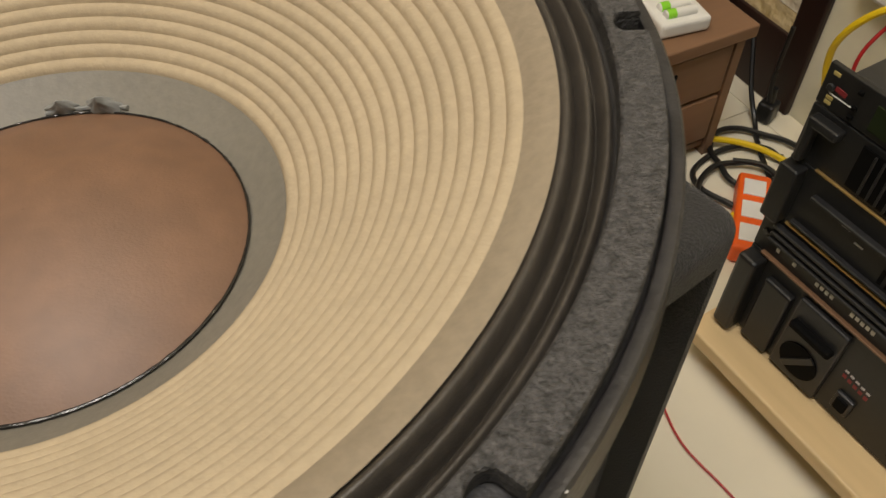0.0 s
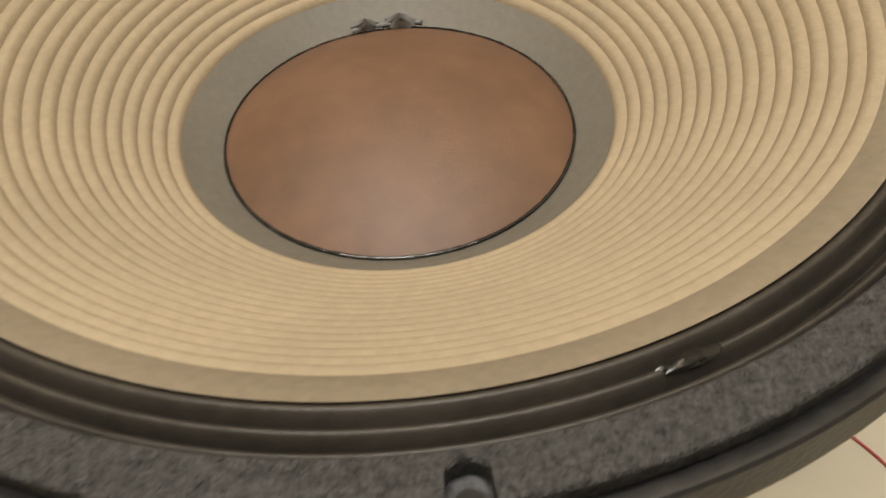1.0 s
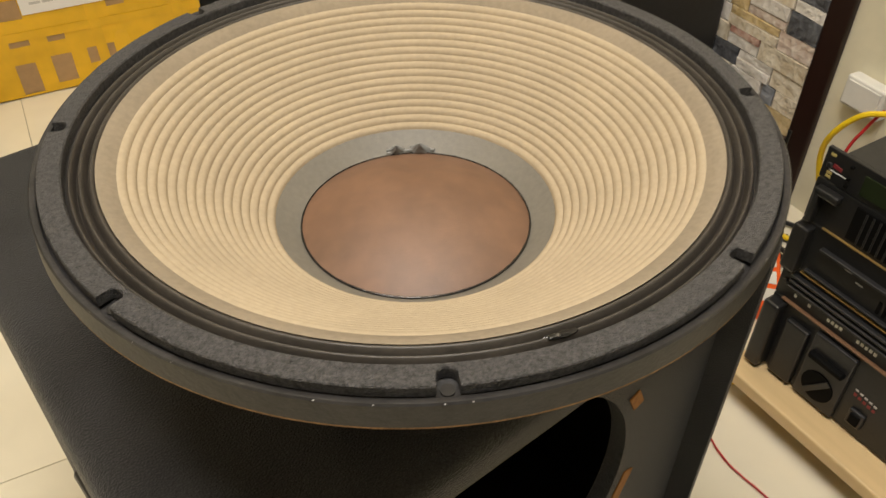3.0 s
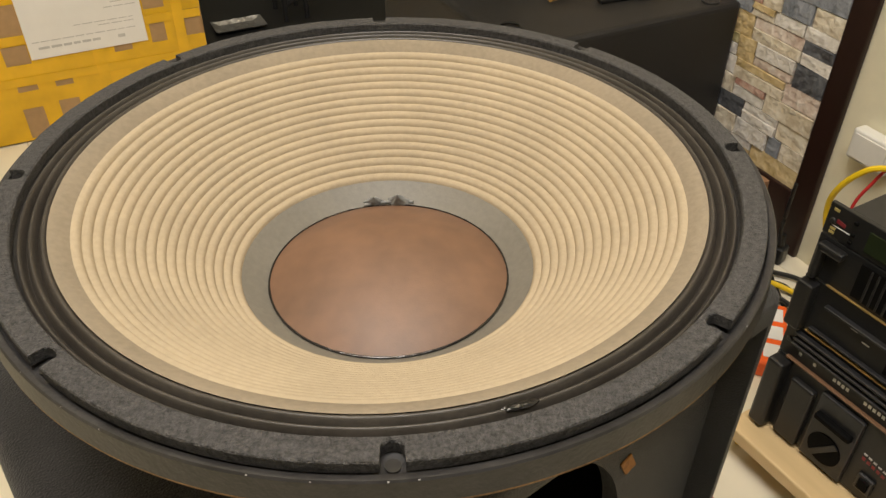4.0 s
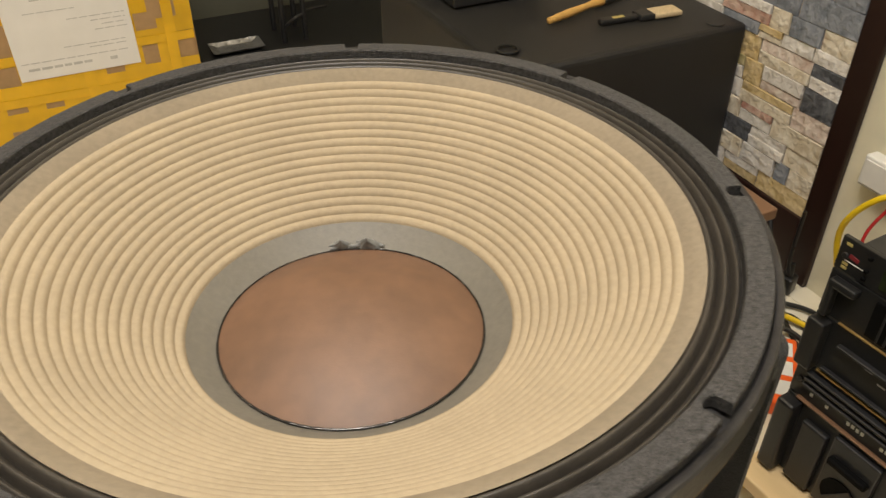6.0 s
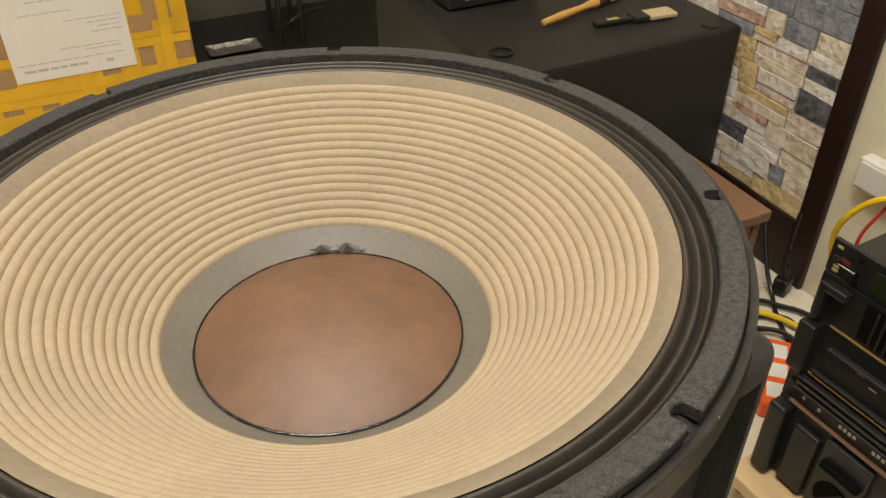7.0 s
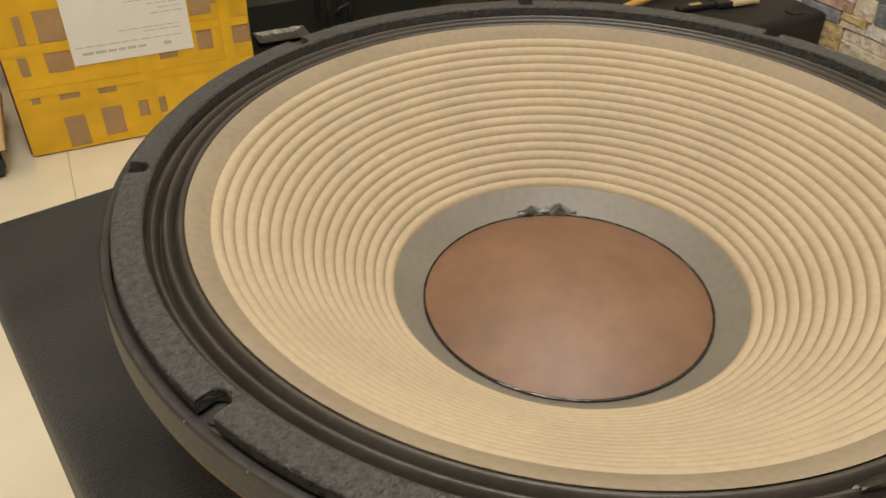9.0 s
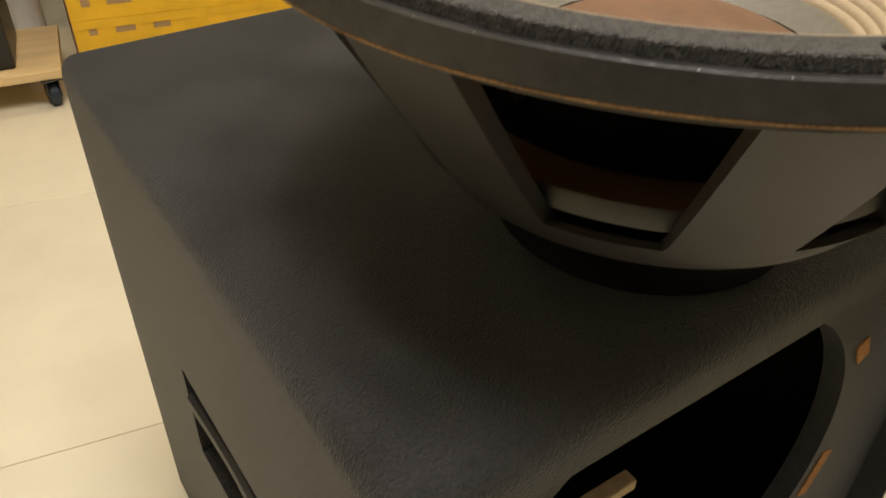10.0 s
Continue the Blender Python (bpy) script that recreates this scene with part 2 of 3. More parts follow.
def woofer():
    w = empty("woofer", pose(0, 0, RIM), "large loudspeaker driver with ribbed tan paper cone and brown dome", "loudspeaker")
    R0, Z0, R1, Z1, RC = 0.0968, -0.0783, 0.1835, -0.0125, 0.1927
    ribs, prof = 17, []
    for i in range(ribs * 8 + 1):
        s = i / (ribs * 8)
        r, z = R0 + (R1 - R0) * s, Z0 + (Z1 - Z0) * s
        ph = (i % 8) / 8
        bulge = abs(math.sin(math.pi * ph)) ** 0.85 * 0.0015
        n = Vector((-(Z1 - Z0), R1 - R0)).normalized()
        prof.append((r + n.x * bulge, z + n.y * bulge))
    part("cone", lathe(prof, 256), M["cone"], w, "tan pressed-paper cone with concentric ribs", True)
    part("cone_rim", lathe([(R1, Z1), (0.187, -0.0098), (RC, -0.0068), (RC + 0.0015, -0.0068)], 256), M["cone_smooth"], w, "smooth greyish paper outer band", True)
    part("cone_neck", lathe([(0.078, -0.0920), (0.0812, -0.0898), (R0, Z0 + 0.0002)], 192), M["neck"], w, "grey coated inner cone band", True)
    # dust cap
    rc, hc = 0.0799, 0.021
    sph = (rc * rc + hc * hc) / (2 * hc)
    cap = [(0.0002, -0.0895 + hc)]
    for i in range(1, 33):
        r = rc * i / 32
        cap.append((r, -0.0895 + hc - sph + math.sqrt(sph * sph - r * r)))
    bm = lathe(cap, 128)
    dent = Vector((0.0025, 0.046))
    for v in bm.verts:
        v.co.z -= 0.0042 * math.exp(-((v.co.xy - dent).length / 0.019) ** 2)
    part("dust_cap", bm, M["cap"], w, "smooth brown domed dust cap", True)
    bm = bmesh.new()
    rings = []
    for i in range(240):
        a = 2 * math.pi * i / 240
        k = 0.75 + 0.8 * abs(noise.noise(Vector((math.cos(a) * 15, math.sin(a) * 15, 0)))) + 0.35 * noise.noise(Vector((math.cos(a) * 60, math.sin(a) * 60, 4))) - 0.25 * math.sin(a)
        rings.append([bm.verts.new(((0.0804 + 0.00075 * k * math.cos(t)) * math.cos(a), (0.0804 + 0.00075 * k * math.cos(t)) * math.sin(a),
                                    -0.0892 + 0.0007 * k * math.sin(t))) for t in (2 * math.pi * j / 8 for j in range(8))])
    for i in range(240):
        p, q = rings[i], rings[(i + 1) % 240]
        for j in range(8):
            bm.faces.new((p[j], q[j], q[(j + 1) % 8], p[(j + 1) % 8]))
    part("glue_bead", bm, M["glue"], w, "glossy black glue bead round the dome", True)
    for ang, s in ((97.0, 0.95), (84.2, 1.15)):
        bm = bmesh.new()
        bmesh.ops.create_icosphere(bm, subdivisions=4, radius=1)
        for v in bm.verts:
            f = 1 + 0.30 * noise.noise(v.co * 2.1 + Vector((ang, 0, 0)))
            h = max(0.0, v.co.z)
            v.co = Vector((v.co.x * 0.0036 * s * f * (1 - 0.6 * h), v.co.y * 0.0075 * s * f * (1 - 0.85 * h ** 0.7), v.co.z * 0.0085 * s * (0.85 + 0.15 * f)))
        part("glue_lump", bm, M["lump"], w, "grey glue over a lead wire", True,
             pose(0.0832 * math.cos(radians(ang)), 0.0832 * math.sin(radians(ang)), -0.0875, 0, -30, ang))
    part("glue_ridge", tube([((0.0826 + 0.0008 * math.sin(i * 1.7)) * math.cos(radians(d)), (0.0826 + 0.0008 * math.sin(i * 1.7)) * math.sin(radians(d)), -0.0880 + 0.0006 * math.cos(i * 2.3)) for i, d in enumerate((76, 80, 84, 88, 92, 96, 99, 102))], 0.0011, 40, 8), M["lump"], w, "", True)
    # surround: three rolls
    sur = [(RC, -0.0072)]
    S0, S1 = RC, 0.2112
    for i in range(1, 61):
        s = i / 60
        sur.append((S0 + (S1 - S0) * s, -0.0078 + (0.0062 * abs(math.sin(math.pi * ((s ** 1.1) * 2.98 + 0.02))) - 0.0040) * (0.8 + 0.3 * s)))
    part("surround", lathe(sur, 256), M["surround"], w, "dark brown pleated cloth surround", True)
    a = radians(-73.9)
    bm = bmesh.new()
    bmesh.ops.create_icosphere(bm, subdivisions=3, radius=1)
    for v in bm.verts:
        f = 1 + 0.3 * noise.noise(v.co * 2.0)
        v.co = Vector((v.co.x * 0.0022 * f, v.co.y * 0.0085 * f, v.co.z * 0.0012 * f))
    part("glue_spot", bm, M["glue"], w, "glossy black glue spot on the surround", True, pose(0.2025 * math.cos(a), 0.2025 * math.sin(a), -0.0058, 0, 0, -73.9))
    # paint chips on the flange edge
    for k in range(9):
        a = radians(-150 + 150 * noise.random())
        s = 0.0002 + 0.0003 * noise.random()
        part("paint_chip", box(s, s * 1.6, 0.0003, bevel=0.0001, seg=1), M["ink"], w, "", False, pose(0.2300 * math.cos(a), 0.2300 * math.sin(a), -0.0058, 0, 25, math.degrees(a)))
    # foam gasket in eight segments, notched at the bolt holes
    for k in range(8):
        bm = bmesh.new()
        rows = []
        offs = [0.0, 0.0012, 0.0024, 0.0034, 0.0042, 0.0048, 0.0050, 0.0052, 0.0064, 0.009, 0.014]
        ends = [22.5 - o / 0.22 * 180 / math.pi for o in offs]
        angles = [-e for e in ends] + [-18 + 36 * i / 24 for i in range(25)] + ends[::-1]
        for d in angles:
            off = (22.5 - abs(d)) * math.pi / 180 * 0.22
            ro = 0.2246
            if off < 0.00515:
                ro = 0.2180 - 0.0036 * math.sqrt(max(0.0, 1 - (off / 0.0051) ** 2)) if off < 0.0051 else 0.2205
            a = radians(-90 + 45 * k + 22.5 + d)
            wob = 0.0003 * noise.noise(Vector((math.cos(a) * 30, math.sin(a) * 30, 0)))
            ri = 0.2112
            pr = [(ri, -0.0075), (ri, -0.0010), (ri + 0.0008, wob), (ro - 0.0006, wob - 0.0002), (ro, -0.0010), (ro, -0.0068)]
            rows.append([bm.verts.new((r * math.cos(a), r * math.sin(a), z)) for r, z in pr])
        for p, q in zip(rows, rows[1:]):
            for j in range(5):
                bm.faces.new((p[j], q[j], q[j + 1], p[j + 1]))
        bm.faces.new(rows[0])
        bm.faces.new(rows[-1][::-1])
        part("gasket_segment", bm, M["gasket"], w)
    # flange
    fl = [(0.2095, -0.0090),(0.2125, -0.0074), (0.2246, -0.0096), (0.2256, -0.0092), (0.2261, -0.0058), (0.2268, -0.0053), (0.2295, -0.0052), (0.2304, -0.0062), (0.2315, -0.0192),
          (0.2300, -0.0196), (0.2100, -0.0196), (0.2085, -0.0140)]
    part("flange", lathe(fl, 256, closed_profile=True), M["frame"], w, "dark painted metal flange", True)
    part("rear_gasket", lathe([(0.2312, -0.0196), (0.2313, -0.0207), (0.2140, -0.0207), (0.2140, -0.0196)], 256, closed_profile=True), M["cork"], w, "thin brown cork gasket")
    for k in range(8):
        a = radians(-90 + 45 * k)
        part("bolt_hole", cyl(0.0034, 0.0010, seg=20), M["olive"], w, "", False, pose(0.2205 * math.cos(a), 0.2205 * math.sin(a), -0.0090))
    # basket: eight broad spokes between an upper and a lower ring
    up = [(0.2150, -0.0207), (0.2155, -0.0300), (0.2060, -0.0300), (0.2060, -0.0207)]
    part("basket_ring", lathe(up, 192, closed_profile=True), M["basket"], w, "", True)
    run = [(0.2155, -0.0300, 8.2), (0.2020, -0.0520, 8.8), (0.1870, -0.0750, 9.4), (0.1690, -0.1010, 10.2), (0.1550, -0.1210, 11.0), (0.1490, -0.1285, 11.6)]
    for k in range(8):
        c = -90 + 45 * k
        bm = bmesh.new()
        rows = []
        for r, z, half in run:
            row = []
            for d in range(-5, 6):
                a = radians(c + half * d / 5)
                row.append((bm.verts.new((r * math.cos(a), r * math.sin(a), z)), bm.verts.new(((r - 0.015) * math.cos(a), (r - 0.015) * math.sin(a), z - 0.004))))
            rows.append(row)
        for p, q in zip(rows, rows[1:]):
            for i in range(10):
                bm.faces.new((p[i][0], q[i][0], q[i + 1][0], p[i + 1][0]))
                bm.faces.new((p[i][1], p[i + 1][1], q[i + 1][1], q[i][1]))
            for i in (0, 10):
                bm.faces.new((p[i][0], p[i][1], q[i][1], q[i][0]))
        for row in (rows[0], rows[-1]):
            for i in range(10):
                bm.faces.new((row[i][0], row[i + 1][0], row[i + 1][1], row[i][1]))
        part("spoke", bm, M["basket"], w, "", True)
    lo = [(0.1490, -0.1285), (0.1400, -0.1400), (0.1330, -0.1490), (0.1270, -0.1515), (0.0900, -0.1525), (0.0900, -0.1480), (0.1290, -0.1440), (0.1430, -0.1280)]
    part("basket_base", lathe(lo, 192, closed_profile=True), M["basket"], w, "", True)
    part("cone_back", lathe([(0.190, -0.010), (0.15, -0.0420), (0.0980, -0.0815)], 128), M["orange_paper"], w, "brown back of the paper cone", True)
    part("spider", lathe([(0.140, -0.1180)] + [(0.138 - 0.004 * i, -0.1165 + (0.002 if i % 2 else -0.002)) for i in range(13)], 128), M["black"], w, "black corrugated spider", True)
    part("voice_coil_former", lathe([(0.0770, -0.0930), (0.0770, -0.1520)], 96), M["black"], w, "", True)
    part("top_plate", lathe([(0.120, -0.1080), (0.1435, -0.1095), (0.1445, -0.1110), (0.1445, -0.1210), (0.1430, -0.1220), (0.120, -0.1220)], 128), M["steel"], w, "bright steel ring inside the basket", True)
    part("magnet", lathe([(0.001, -0.1527), (0.090, -0.1527), (0.094, -0.1550), (0.094, -0.1980), (0.092, -0.2), (0.001, -0.2)], 96), M["black"], w, "black magnet", True)
    return w


woofer()

# ---- the cabinet under it ----
CAB = pose(-0.150, -0.2430, 0, 0, 0, 33.6)
CW, CD, CH = 0.600, 0.584, RIM - 0.2


def cabinet():
    c = empty("speaker_cabinet", CAB, "black textured speaker cabinet with an empty round driver cut-out", "speaker cabinet")
    y0, y1, z0, z1 = 0.165, 0.365, CH - 0.32, CH - 0.21
    bm = box(CW, CD, CH, (CW / 2, CD / 2, 0), 0.017, 5)

    def open_face(axis, rect, depth):
        """Cut a rectangle into the large face that looks along -axis, with walls of that depth."""
        face = max((q for q in bm.faces if q.normal[axis] < -0.99), key=lambda q: q.calc_area())
        o = 1 - axis
        lo = sorted(face.verts, key=lambda q: (round(q.co[2], 4), round(q.co[o], 4)))
        ring = [lo[0], lo[1], lo[3], lo[2]]
        bm.faces.remove(face)
        lvl = ring[0].co[axis]
        inner, deep = [], []
        for p, q in ((rect[0], rect[2]), (rect[1], rect[2]), (rect[1], rect[3]), (rect[0], rect[3])):
            for k, d in ((inner, lvl), (deep, lvl + depth)):
                co = [0.0, 0.0, q]
                co[axis], co[o] = d, p
                k.append(bm.verts.new(co))
        for k in range(4):
            n = (k + 1) % 4
            bm.faces.new((ring[k], ring[n], inner[n], inner[k]))
            bm.faces.new((inner[k], inner[n], deep[n], deep[k]))

    open_face(1, (0.020, CW - 0.020, 0.030, CH - 0.036), 0.032)
    open_face(0, (y0, y1, z0, z1), 0.022)
    part("shell", bm, M["cab"], c, "black textured shell", True)
    cup = box(0.07, y1 - y0 + 0.004, z1 - z0 + 0.004, (0.056, (y0 + y1) / 2, z0 - 0.002))
    cup.faces.ensure_lookup_table()
    cup.faces.remove(min(cup.faces, key=lambda q: q.calc_center_median().x))
    part("handle_cup", cup, M["grille"], c, "black recessed handle cup")
    # lining coloured dark so the cut-out opens onto a shaded inside
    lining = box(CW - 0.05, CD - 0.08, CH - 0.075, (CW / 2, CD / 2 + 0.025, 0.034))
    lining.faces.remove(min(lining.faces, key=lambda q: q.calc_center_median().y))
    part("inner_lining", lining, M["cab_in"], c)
    part("handle_bar", tube([(0.004, y0 + 0.005, (z0 + z1) / 2 + 0.02), (0.006, (y0 + y1) / 2, (z0 + z1) / 2 + 0.024), (0.004, y1 - 0.005, (z0 + z1) / 2 + 0.02)], 0.008, 20), M["metal_black"], c, "black bar handle", True)
    # baffle with a round cut-out
    bm = bmesh.new()
    cx, cz, r, n = 0.254, CH - 0.256, 0.202, 96
    x0, x1, zb, zt = 0.0205, CW - 0.0205, 0.0305, CH - 0.0365
    ring, outer = [], []
    for y in (0.030, 0.050):
        ri, ro = [], []
        for i in range(n):
            a = 2 * math.pi * i / n
            ca, sa = math.cos(a), math.sin(a)
            ri.append(bm.verts.new((cx + r * ca, y, cz + r * sa)))
            t = min(((x1 - cx) if ca > 0 else (cx - x0)) / max(abs(ca), 1e-6), ((zt - cz) if sa > 0 else (cz - zb)) / max(abs(sa), 1e-6))
            ro.append(bm.verts.new((cx + t * ca, y, cz + t * sa)))
        ring.append(ri)
        outer.append(ro)
    for i in range(n):
        j = (i + 1) % n
        bm.faces.new((ring[0][i], ring[0][j], outer[0][j], outer[0][i]))
        bm.faces.new((ring[1][i], outer[1][i], outer[1][j], ring[1][j]))
        bm.faces.new((ring[0][i], ring[1][i], ring[1][j], ring[0][j]))
    part("baffle", bm, M["cab"], c, "black front baffle with a round cut-out")
    for ang, ln in ((25, 0.026), (-18, 0.055), (155, 0.03)):
        a = radians(ang)
        part("bare_patch", box(0.015, 0.002, ln, (0, 0, -ln / 2), 0.0006, 1), M["rust"], c, "rust-brown bare patch by a bolt hole", False,
             pose(cx + (r + 0.020) * math.cos(a), 0.0290, cz + (r + 0.020) * math.sin(a), 0, -ang, 0))
    part("brace", box(0.10, 0.016, 0.014, (0.268, 0.12, CH - 0.332), 0.002), M["rawwood"], c, "pale wooden brace inside")
    return c


cabinet()

# ---- amplifier rack on its dolly ----
RACK = pose(0.560, 0.383, 0, 0, 0, -63.8) @ Matrix.Scale(1.12, 4)    # x along the front, y into the rack
RT = 0.4286           # top of the rack, in its own measure


def unit(name, label, top, h, depth=0.33, w=0.483):
    e = empty(name, RACK @ pose(0, 0, RT - top - h), label, "amplifier", "rack units")
    part("case", box(w - 0.04, depth, h - 0.004, (w / 2, depth / 2 + 0.006, 0.002), 0.002), M["metal_black"], e)
    part("front_panel", box(w, 0.006, h - 0.002, (w / 2, 0.003, 0.001), 0.0012), M["plastic"], e)
    for x in (0.010, w - 0.010):
        part("rack_screw", cyl(0.004, 0.003, seg=12, bevel=0.001), M["metal_black"], e, "", True, pose(x, 0, h / 2, 90))
    return e


def plate(e, name, x, z, sx, sz, material, label="", depth=0.0012, tilt=0.0):
    return part(name, box(sx, depth, sz, (0, 0, -sz / 2), min(sx, sz, depth) * 0.2, 1), material, e, label, False, pose(x, -depth / 2, z, 0, tilt, 0))


# slim processor with a display
e = unit("processor", "slim black rack processor with dark display", 0.0, 0.044)
plate(e, "badge", 0.020, 0.023, 0.012, 0.005, M["red_print"], "red logo patch", 0.0006, 8)
plate(e, "print_line", 0.022, 0.016, 0.024, 0.0012, M["white_print"], "", 0.0005)
for x, z in ((0.010, 0.036), (0.012, 0.012), (0.012, 0.007)):
    plate(e, "indicator", x, z, 0.007, 0.0035, M["yellow_print"], "small yellow mark", 0.0008)
for x, z in ((0.037, 0.034), (0.037, 0.018), (0.037, 0.008)):
    plate(e, "button", x, z, 0.005, 0.004, M["grille"], "", 0.003)
plate(e, "display", 0.105, 0.021, 0.100, 0.026, M["lcd"], "dark green display", 0.002)
for i in range(8):
    plate(e, "button", 0.19 + 0.03 * i, 0.022, 0.014, 0.006, M["metal_black"], "", 0.003)
# amplifier with broad side brackets and recessed front
e = unit("power_amplifier", "black power amplifier with bracket handles", 0.044, 0.061)
for x in (0.024, 0.461):
    part("bracket", box(0.034, 0.014, 0.010, (x, -0.006, 0.045), 0.003), M["plastic"], e, "black bracket", False)
    part("bracket", box(0.009, 0.014, 0.050, (x - 0.012, -0.006, 0.004), 0.003), M["plastic"], e, "black bracket", False)
part("vent", box(0.38, 0.002, 0.046, (0.25, -0.001, 0.008)), M["grille"], e, "black vent mesh")
for i in range(40):
    plate(e, "vent_bar", 0.075 + 0.009 * i, 0.031, 0.0022, 0.044, M["plastic"], "", 0.004)
part("trim_line", box(0.44, 0.003, 0.0022, (0.25, -0.002, 0.0010), 0.0005), M["gold"], e, "thin gold trim line")
# second amplifier
e = unit("power_amplifier", "black power amplifier with slots and gold trim line", 0.105, 0.076)
part("bracket", box(0.022, 0.018, 0.070, (0.012, -0.008, 0.003), 0.003), M["plastic"], e, "black side bracket")
for x, z in ((0.080, 0.044), (0.100, 0.046), (0.098, 0.036)):
    plate(e, "print_mark", x, z, 0.010, 0.002, M["ink"], "small grey print", 0.0006)
for i in range(30):
    plate(e, "vent_slot", 0.13 + 0.0085 * i, 0.024, 0.0045, 0.018, M["grille"], "", 0.0008)
plate(e, "ledge", 0.25, 0.052, 0.42, 0.004, M["metal_black"], "", 0.008)
plate(e, "ledge", 0.25, 0.010, 0.44, 0.003, M["metal_black"], "", 0.006)
part("trim_line", box(0.44, 0.003, 0.0026, (0.245, -0.002, 0.0006), 0.0005), M["gold"], e, "thin gold trim line")
# slim amplifier with lettering that cannot be read
e = unit("power_amplifier", "slim black amplifier with white lettering", 0.181, 0.054)
for z in (0.046, 0.037, 0.028):
    plate(e, "rib", 0.245, z, 0.455, 0.0045, M["metal_black"], "", 0.008)
x = 0.030
for i, n in enumerate((0.006, 0.0, 0.006, 0.0, 0.0, 0.028, 0.0, 0.036)):
    if n:
        k = max(1, int(n / 0.006))
        for q in range(k):
            plate(e, "text_bar", x + q * 0.0062, 0.015 + (0.0005 if q % 2 else 0), 0.0042, 0.0052, M["white_print"], "", 0.0006)
    x += n + 0.008
part("trim_line", box(0.46, 0.006, 0.0026, (0.245, -0.002, 0.0005), 0.0005), M["drawer"], e, "thin brown edge line")
# large amplifier at the bottom
e = unit("power_amplifier", "large black power amplifier with round vent and rocker switch", 0.235, 0.124)
part("bracket", box(0.024, 0.022, 0.118, (0.013, -0.010, 0.003), 0.004), M["plastic"], e, "black moulded side handle")
part("bracket", box(0.036, 0.010, 0.100, (0.052, -0.004, 0.004), 0.003), M["plastic"], e, "black moulded block")
part("fascia", box(0.062, 0.008, 0.112, (0.108, -0.003, 0.004), 0.002), M["metal_black"], e, "raised black fascia")
part("round_vent", cyl(0.0235, 0.004, seg=32), M["grille"], e, "round black vent", False, pose(0.107, -0.0045, 0.038, 90))
part("vent_bar", box(0.046, 0.002, 0.008, (0, 0, -0.004), 0.0005), M["metal_black"], e, "", False, pose(0.107, -0.0092, 0.038, 0, -52))
plate(e, "slot", 0.108, 0.084, 0.052, 0.010, M["grille"], "black slot", 0.0155)
part("switch", box(0.022, 0.006, 0.026, (0.166, -0.002, 0.018), 0.002), M["metal_black"], e, "black rocker switch")
part("rocker", box(0.014, 0.006, 0.018, (0.166, -0.005, 0.022), 0.002), M["grille"], e)
for i in range(5):
    plate(e, "text_bar", 0.152 + 0.007 * i, 0.064 - 0.001 * i, 0.0045, 0.005, M["red_print"], "", 0.0006)
    plate(e, "text_bar", 0.152 + 0.007 * i, 0.072 - 0.001 * i, 0.0045, 0.003, M["ink"], "", 0.0006)
for i in range(12):
    plate(e, "vent_slot", 0.23 + 0.018 * i, 0.062, 0.006, 0.09, M["grille"], "", 0.0008)

# pine dolly
d = empty("dolly", RACK, "pale pine dolly on small casters", "dolly")
zt = RT - 0.362
part("board", box(0.57, 0.075, 0.022, (0.275, -0.0105, zt - 0.022), 0.003), M["pine"], d, "", False)
part("board", box(0.57, 0.050, 0.022, (0.275, 0.325, zt - 0.022), 0.003), M["pine"], d, "", False)
part("board", box(0.050, 0.272, 0.022, (0.016, 0.1635, zt - 0.022), 0.003), M["pine"], d, "", False)
part("board", box(0.050, 0.272, 0.022, (0.530, 0.1635, zt - 0.022), 0.003), M["pine"], d, "", False)


def caster(parent, m, h=0.09):
    """A swivel caster of height h under a board."""
    r = h * 0.40
    c = part("caster", box(0.05, 0.05, 0.003, (0, 0, h - 0.003), 0.0008), M["steel"], parent, "steel swivel caster", False, m)
    for x in (0.014, -0.014):
        part("fork", box(0.003, 0.6 * r + 0.014, h - r * 0.9, (x, 0.006, r * 0.9 - 0.002), 0.001), M["steel"], c)
    part("wheel", lathe([(r * 0.3, -0.011), (r * 0.88, -0.012), (r, -0.008), (r, 0.008), (r * 0.88, 0.012), (r * 0.3, 0.011)], 32, closed_profile=True), M["blue"], c, "dark blue-black rubber wheel", True,
         pose(0, 0.014, r, 0, 90, 0))
    part("hub", lathe([(0.001, -0.0125), (r * 0.32, -0.0125), (r * 0.32, 0.0125), (0.001, 0.0125)], 20), M["steel"], c, "", True, pose(0, 0.014, r, 0, 90, 0))
    return c


for x, y, a in ((0.024, 0.130, 40), (0.530, 0.110, 0), (0.024, 0.290, 0), (0.530, 0.290, 0)):
    caster(d, pose(x, y, 0, 0, 0, a), zt - 0.022)

# paper note on the rack
e = empty("note", RACK @ pose(0.115, 0.11, RT + 0.001, 0, 0, 12), "yellow paper note lying on the rack", "note")
part("sheet", box(0.075, 0.10, 0.0012, bevel=0.0003, seg=1), M["yellow_print"], e)

